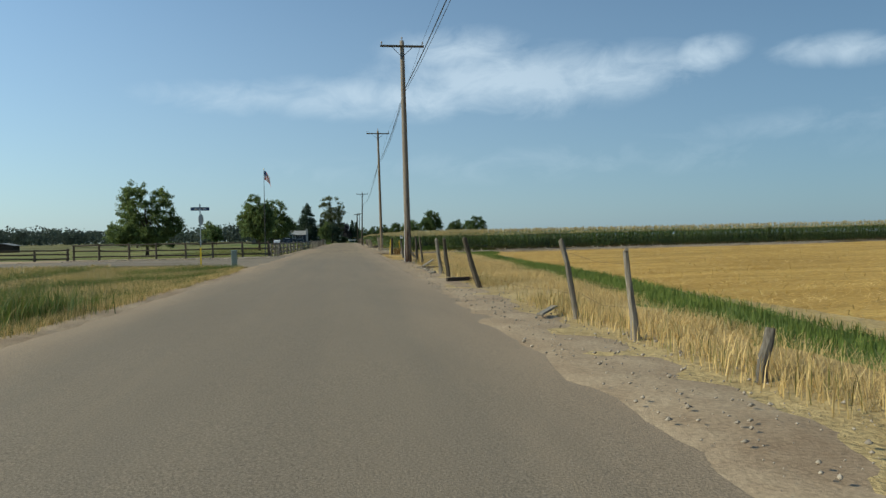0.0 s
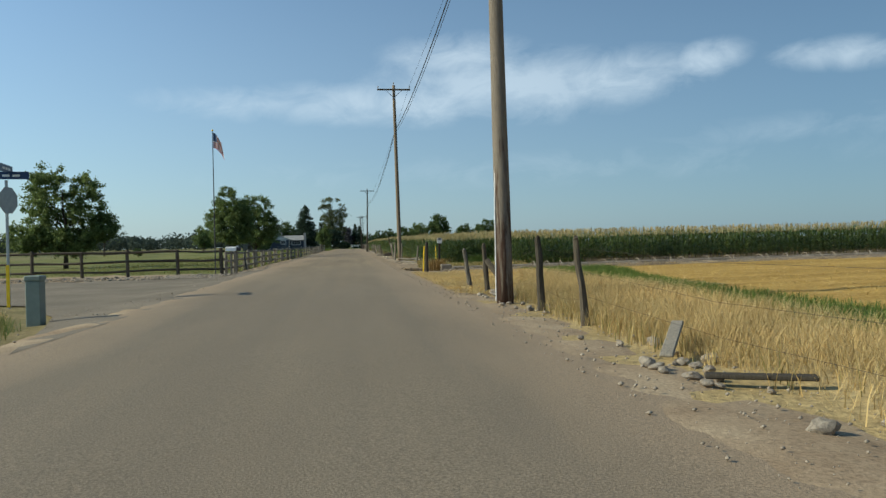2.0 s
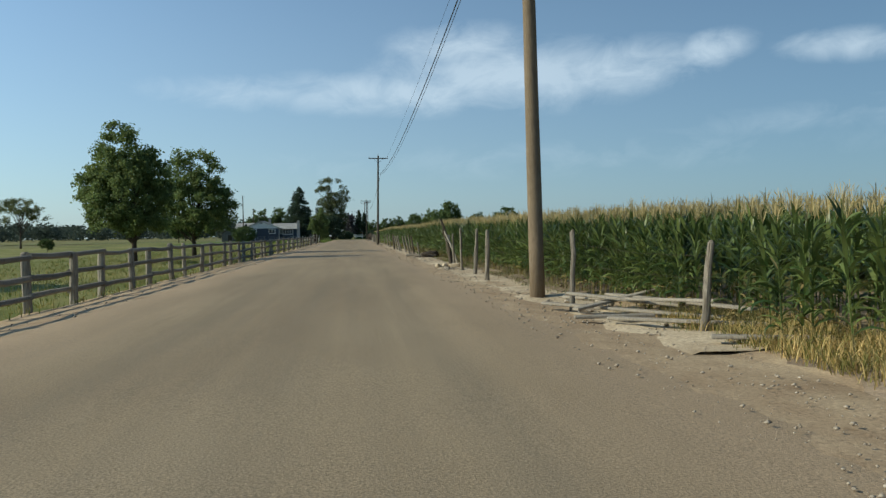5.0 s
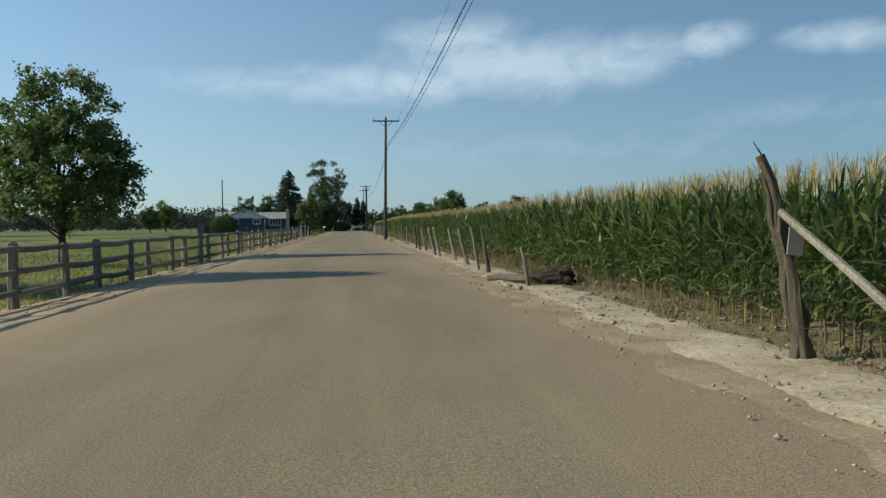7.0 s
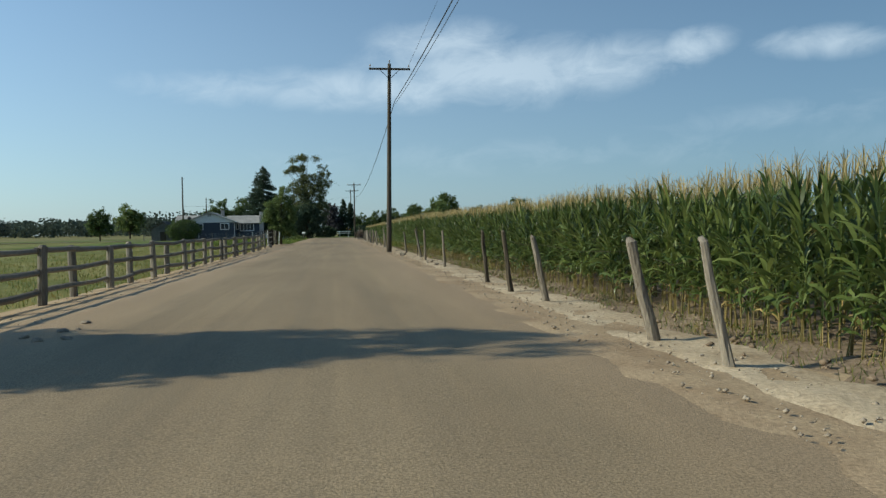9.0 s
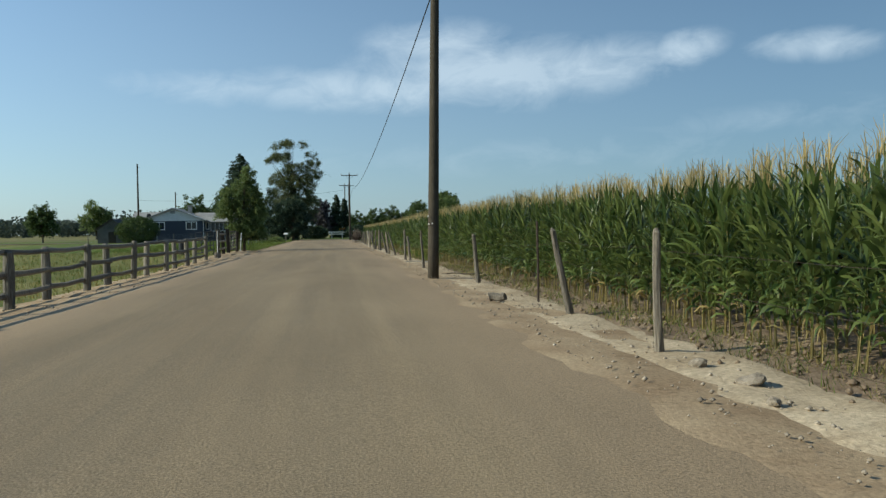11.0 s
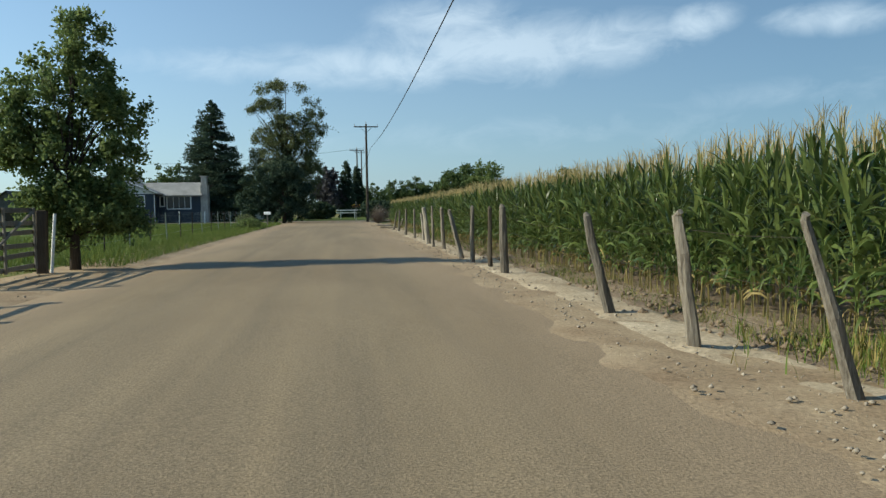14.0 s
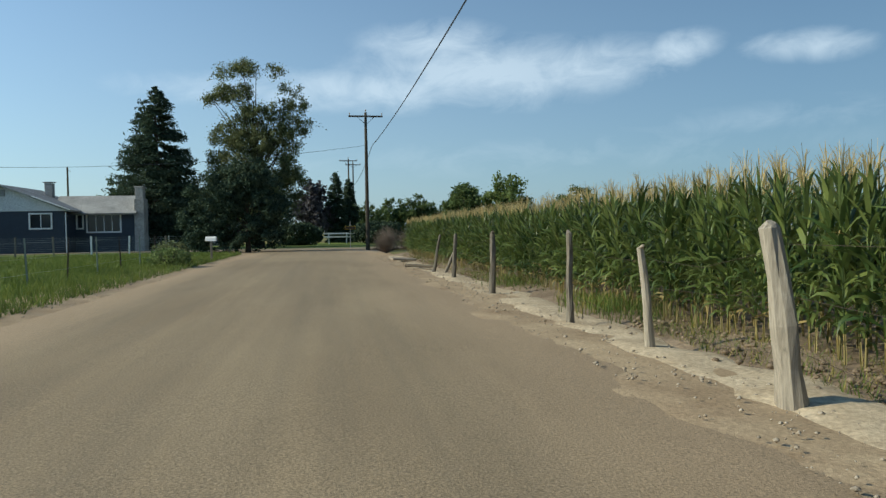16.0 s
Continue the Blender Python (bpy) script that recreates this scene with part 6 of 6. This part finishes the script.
def tall_post():
    """Tall split post with a white notice and a pale brace pole."""
    x, y = 4.2, 101.3
    z = float(gz(x, y))
    th = thing("brace_post", "tall split dark post with a brace pole and notice", "post", (x, y, z))
    for dx, dy, r0, top in ((0.0, 0.0, 0.075, 2.06), (0.05, 0.05, 0.055, 1.72), (-0.05, 0.03, 0.05, 1.9)):
        bm = bmesh.new()
        n = 9
        tube(bm, [(0.06 + dx - 0.44 * (i / n * top / 2.06) ** 1.5 + 0.03 * math.sin(i * 1.9 + dx * 40), dy + 0.02 * math.cos(i * 1.3), -0.2 + (top + 0.2) * i / n) for i in range(n + 1)],
             [r0 * (1.25 - 0.75 * i / n) * (1 + 0.15 * math.sin(i * 2.3 + dx * 30)) for i in range(n + 1)], 9, 0.22)
        part("post", bm, M_POLE, th)
    bm = bmesh.new()
    tube(bm, [(-0.36, -0.02, 2.0), (-0.46, -0.05, 2.12), (-0.52, -0.06, 2.2)], [0.012, 0.008, 0.003], 5)
    part("splinter", bm, M_POLE, th)
    bm = bmesh.new()
    tube(bm, [(-0.25, -0.10, 1.50), (-0.10, -1.0, 0.92), (0.0, -1.7, 0.45), (0.02, -2.25, 0.06)], [0.036, 0.042, 0.042, 0.038], 7, 0.14)
    part("brace", bm, M_RAIL, th, "pale weathered brace pole")
    bm = bmesh.new()
    box(bm, (-0.31, -0.125, 1.05), (-0.14, -0.113, 1.33), pose(0, 0, 0, 0, 6, 0), 0.003)
    part("notice", bm, M_INSUL, th, "small faded grey notice")
    return th


tall_post()
bm = bmesh.new()
tube(bm, [(3.80, 46.9, 0.85), (4.32, 46.4, 0.02)], [0.085, 0.08], 8, 0.12)
tagged(part("brace_pole", bm, M_POLE), "slanting wooden brace against the fence post", "brace")

# ---- plain pole and second pole by the house ----
for x, y, h in ((-27.8, 259.4, 11.6), (-30.5, 300.0, 9.6)):
    th = thing("plain_pole", "bare wooden pole standing behind the house", "utility pole", (x, y, float(gz(x, y))), "plain poles")
    bm = bmesh.new()
    tube(bm, [(0, 0, -0.3), (0, 0, h * 0.5), (0, 0, h)], [0.16, 0.13, 0.10], 9, 0.03)
    part("pole", bm, M_POLE, th)
    bm = bmesh.new()
    tube(bm, [(0.05, -0.1, h - 0.35), (0.4, -0.1, h - 0.5)], 0.03, 5)
    part("bracket", bm, M_WIRE, th)
cable((3.25, 260.4, 7.8), (-27.8, 259.4, 6.3), 0.7, 0.012, "service_line", "thin service cable running to the house pole")
th = thing("road_sign", "small dark sign with a thin yellow rim at the junction", "road sign", (2.2, 268.2, 0))
bm = bmesh.new()
tube(bm, [(0, 0, -0.2), (0, 0, 2.2)], 0.03, 6)
part("post", bm, M_GALV, th)
bm = bmesh.new()
box(bm, (-0.45, -0.05, 1.55), (0.45, -0.03, 1.82), None, 0.005)
part("plate", bm, M_YELLOW, th)
bm = bmesh.new()
box(bm, (-0.435, -0.062, 1.565), (0.435, -0.051, 1.805))
part("face", bm, M_DARKWOOD, th, "dark sign face")

# ---- irrigation ditch at the corn edge ----
def ditch():
    th = thing("irrigation_ditch", "concrete irrigation ditch along the corn edge", "ditch")
    x0, x1, y = 5.3, 46.0, 64.5
    for s, zt in ((-1, 0.09), (1, 0.12)):
        bm = bmesh.new()
        n = 28
        prev = None
        for i in range(n + 1):
            x = x0 + (x1 - x0) * i / n
            z = float(gz(x, y)) + random.uniform(-0.015, 0.015)
            ring = [bm.verts.new((x, y + s * a, z + b)) for a, b in ((0.42, zt), (0.56, zt), (0.60, -0.15), (0.15, -0.15))]
            if prev:
                for k in range(4):
                    bm.faces.new((prev[k], prev[(k + 1) % 4], ring[(k + 1) % 4], ring[k]))
            else:
                bm.faces.new(ring)
            prev = ring
        bm.faces.new(prev[::-1])
        bmesh.ops.recalc_face_normals(bm, faces=bm.faces)
        part("ditch_wall", bm, M_CONCRETE, th)
    bm = bmesh.new()
    box(bm, (4.52, 63.5, -0.1), (5.08, 64.25, 0.27), None, 0.05)
    part("headwall", bm, M_CONCRETE, th, "blocky concrete headwall")
    return th


ditch()
bm = bmesh.new()
pts = [(0, 0.35, -0.12), (0, 0.22, 0.10), (0, 0.02, 0.22), (0, -0.22, 0.14), (0, -0.46, -0.12), (0, -0.62, -0.38)]
tube(bm, [(px, py * 0.8, pz * (0.5 if pz > 0 else 0.8)) for px, py, pz in pts], 0.022, 8)
siphon = tagged(part("siphon_tube", bm, M_CONCRETE), "bent pale siphon tube over the ditch wall", "siphon tube", "siphon tubes")
siphon.location = (9.4, 63.95, 0.16 + float(gz(9.4, 64.5)))
for k in range(20):
    x = 10.1 + 0.95 * k + random.uniform(-0.4, 0.4)
    copy_thing(siphon, pose(x, 63.95, 0.16 + float(gz(x, 64.5)), 0, random.uniform(-10, 10), random.uniform(-25, 25)))

sheet("ditch_bank", M_BANK, 5.2, 46, 61.4, 63.95, 0.22, 0.07, 0.10, ends=0.22, seed=33, label="rough brown dirt bank before the ditch")
p = np.concatenate([scatter(1500, 4.6, 16.0, 61.3, 63.9, 0.0), scatter(500, 2.7, 4.6, 63.5, 65.7, 0.0)])
blades("bank_litter", [M_BRUSH, M_DRYGRASS], "dead stalks and straw littering the dirt bank", p, 0.20, 0.004, flat=True, category="litter", share=0.35)


def charred_patch():
    """Dark burnt clods round the foot of the marker post."""
    o = np.array([(1, 0, 0), (-1, 0, 0), (0, 1, 0), (0, -1, 0), (0, 0, 1), (0, 0, -1)], float)
    t = np.array([(0, 2, 4), (2, 1, 4), (1, 3, 4), (3, 0, 4), (2, 0, 5), (1, 2, 5), (3, 1, 5), (0, 3, 5)])
    n = 620
    u = rng.uniform(0, 1, n)
    xy = np.c_[2.9 + 1.6 * u + rng.normal(0, 0.10, n), 64.0 + 1.1 * u + rng.normal(0, 0.30, n)]
    v = o[None] * (0.02 + 0.10 * rng.random(n) ** 3)[:, None, None] * rng.uniform(0.4, 1.6, (n, 6, 1))
    v[:, :, 2] *= 0.55
    v += np.c_[xy, gz(xy[:, 0], xy[:, 1]) + 0.015 + 0.04 * rng.random(n)][:, None]
    f = (t[None] + (np.arange(n) * 6)[:, None, None]).reshape(-1, 3)
    return tagged(link("charred_soil", raw_mesh("charred_soil", v.reshape(-1, 3), f), M_CHAR), "dark burnt clods of earth beside the marker post", "soil", kind="stuff")


charred_patch()
# ---- litter on the right shoulder ----
def beam(name, label, a, b, w, h, mat, cat="timber"):
    a, b = Vector(a), Vector(b)
    bm = bmesh.new()
    L = (b - a).length
    box(bm, (-L / 2, -w / 2, -h / 2), (L / 2, w / 2, h / 2), Matrix.Translation((a + b) / 2) @ (b - a).to_track_quat("X", "Z").to_matrix().to_4x4(), 0.012)
    return tagged(part(name, bm, mat), label, cat)


beam("fallen_beam", "dark weathered beam lying on the shoulder", (3.1, 22.7, 0.06), (4.2, 22.9, 0.07), 0.16, 0.12, M_DARKWOOD)
beam("fallen_plank", "grey plank propped on the gravel", (3.55, 34.6, 0.04), (4.15, 35.6, 0.30), 0.15, 0.04, M_RAIL)
beam("fallen_plank", "dark plank lying among the stones", (3.4, 33.4, 0.04), (4.3, 33.0, 0.05), 0.13, 0.05, M_POLE)
beam("fallen_plank", "grey plank lying on the gravel", (3.3, 12.2, 0.03), (3.9, 13.4, 0.05), 0.12, 0.04, M_RAIL)
for a, b in (((3.3, 81.2, 0.06), (5.1, 78.0, 0.10)), ((3.4, 79.6, 0.10), (5.2, 80.6, 0.30)), ((3.6, 78.6, 0.07), (5.3, 77.2, 0.09)), ((3.9, 81.8, 0.10), (4.8, 77.6, 0.38)),
             ((3.2, 79.0, 0.05), (4.4, 78.8, 0.07)), ((3.5, 80.4, 0.30), (5.0, 79.2, 0.16)), ((4.2, 76.6, 0.05), (5.4, 76.0, 0.08)), ((4.4, 80.9, 0.22), (5.5, 77.9, 0.22))):
    beam("old_board", "silvery old board in a heap by the pole", a, b, 0.15, 0.05, M_HEAP, "board")



def log(name, label, a, b, r0, r1, mat, cat="log"):
    bm = bmesh.new()
    a, b = Vector(a), Vector(b)
    tube(bm, [a.lerp(b, f) + Vector((0, 0.03 * math.sin(f * 5), 0.015 * math.sin(f * 7))) for f in (0, 0.25, 0.5, 0.75, 1)], [r0 + (r1 - r0) * f for f in (0, 0.25, 0.5, 0.75, 1)], 9, 0.12)
    return tagged(part(name, bm, mat), label, cat)


log("fallen_log", "grey fallen log on the sandy bank", (2.95, 111.6, 0.08), (4.0, 111.0, 0.11), 0.075, 0.095, M_POST)
for x, y, w, d, turn in ((3.46, 97.05, 0.15, 0.12, 20), (3.85, 97.0, 0.27, 0.17, -15), (3.15, 97.0, 0.09, 0.08, 40)):
    bm = bmesh.new()
    bmesh.ops.create_icosphere(bm, subdivisions=3, radius=1)
    for v in bm.verts:
        c = v.co.copy()
        v.co = Vector([math.copysign(abs(q) ** 0.55, q) for q in c]) * (0.85 + 0.30 * noise.noise(c * 1.7 + Vector((x, y, 0))) + 0.15 * noise.noise(c * 4.5 + Vector((y, x, 0))))
        v.co = Vector((v.co.x * w, v.co.y * d, max(v.co.z, -0.6) * 0.095))
    bmesh.ops.transform(bm, matrix=pose(x, y, 0.09, 5, -4, turn), verts=bm.verts)
    tagged(part("concrete_chunk", bm, M_SAND, smooth=True), "pale broken chunk of concrete in the sand", "rubble", "broken slabs")
log("fallen_branch", "thin dark branch lying on the sand", (3.5, 166.4, 0.05), (4.5, 165.9, 0.07), 0.022, 0.014, M_POLE)
log("log_chunk", "short weathered chunk of log in the sand", (3.10, 158.55, 0.06), (3.36, 158.35, 0.07), 0.085, 0.07, M_POST)
log("fallen_rail", "broken rail lying on the sand", (3.3, 175.8, 0.04), (4.2, 175.0, 0.05), 0.035, 0.03, M_RAIL)
log("broken_post", "short broken post stump in the dry grass", (4.0, 6.6, -0.1), (4.14, 6.7, 0.43), 0.055, 0.05, M_POST, "post")
bm = bmesh.new()
bmesh.ops.create_icosphere(bm, subdivisions=4, radius=1)
for v in bm.verts:
    v.co *= 1 + 0.45 * noise.noise(v.co * 1.6) + 0.25 * noise.noise(v.co * 4.5)
    v.co = Vector((v.co.x * 0.55, v.co.y * 0.3, max(v.co.z * 0.24, -0.12)))
bmesh.ops.transform(bm, matrix=pose(4.35, 110.75, 0.10, 0, 0, -25), verts=bm.verts)
tagged(part("root_wad", bm, M_BARK), "dark rotting root wad of the fallen log", "log")
bm = bmesh.new()
box(bm, (-0.32, -0.22, -0.04), (0.32, 0.22, 0.05), pose(4.42, 65.55, 0.10, 4, -3, -12), 0.02)
tagged(part("concrete_slab", bm, M_CONCRETE), "pale broken concrete slab beside the sign post", "slab", "broken slabs")
bm = bmesh.new()
box(bm, (-0.55, -0.35, -0.02), (0.55, 0.35, 0.08), pose(3.5, 237.8, 0.05, 2, 3, 10), 0.02)
tagged(part("concrete_slab", bm, M_ROCK), "pale broken concrete slab on the road edge", "slab", "broken slabs")
log("fallen_rail", "dark broken rail lying on the road edge", (3.0, 231.9, 0.06), (3.95, 230.6, 0.07), 0.06, 0.05, M_POLE)


def stone_mesh(seed):
    bm = bmesh.new()
    bmesh.ops.create_icosphere(bm, subdivisions=2, radius=1)
    for v in bm.verts:
        v.co *= 1 + 0.32 * noise.noise(v.co * 1.3 + Vector((seed * 7.1, 0, 0)))
        v.co.z *= 0.62
    me = bpy.data.meshes.new("stone")
    bm.to_mesh(me)
    bm.free()
    me.materials.append(M_ROCK)
    return me


stones = [stone_mesh(k) for k in range(4)]
rs = random.Random(21)
for x0, x1, y0, y1, n, s0, s1 in ((3.1, 4.1, 28, 37, 34, 0.04, 0.12), (3.3, 4.3, 40.5, 46, 22, 0.04, 0.11), (3.2, 4.2, 95.5, 99.5, 14, 0.05, 0.15), (3.2, 4.3, 104, 112, 12, 0.04, 0.12), (3.3, 4.6, 80, 86, 12, 0.05, 0.12),
                                  (-9.5, -6.2, 63.5, 68.5, 60, 0.04, 0.13), (-20, -9.5, 63.5, 67.5, 50, 0.05, 0.14), (5.6, 9.6, 62.2, 63.6, 12, 0.03, 0.10), (3.7, 4.3, 44.2, 46.6, 12, 0.10, 0.22), (4.4, 10.5, 61.6, 63.4, 36, 0.04, 0.11), (3.2, 4.4, 148, 152, 5, 0.06, 0.16), (-4.6, -3.6, 129.5, 132, 6, 0.05, 0.10)):
    for k in range(n):
        x, y, s = rs.uniform(x0, x1), rs.uniform(y0, y1), rs.uniform(s0, s1)
        ob = new("stone", rs.choice(stones))
        ob.matrix_world = pose(x, y, float(gz(x, y)) + 0.35 * s, rs.uniform(-15, 15), rs.uniform(-15, 15), rs.uniform(0, 360)) @ Matrix.Diagonal((s, s * rs.uniform(0.6, 1.0), s * rs.uniform(0.6, 1.0), 1))
        tagged(ob, "rough pale stone lying on the ground", "stone", "loose stones")
bm = bmesh.new()
box(bm, (-0.04, -0.22, 0), (0.04, 0.22, 0.92), pose(-6.55, 74.95, float(gz(-6.6, 74.95)), 0, -9, 4), 0.02)
tagged(part("dark_panel", bm, M_BLACK), "dark rubber panel leaning on the rail fence", "panel")
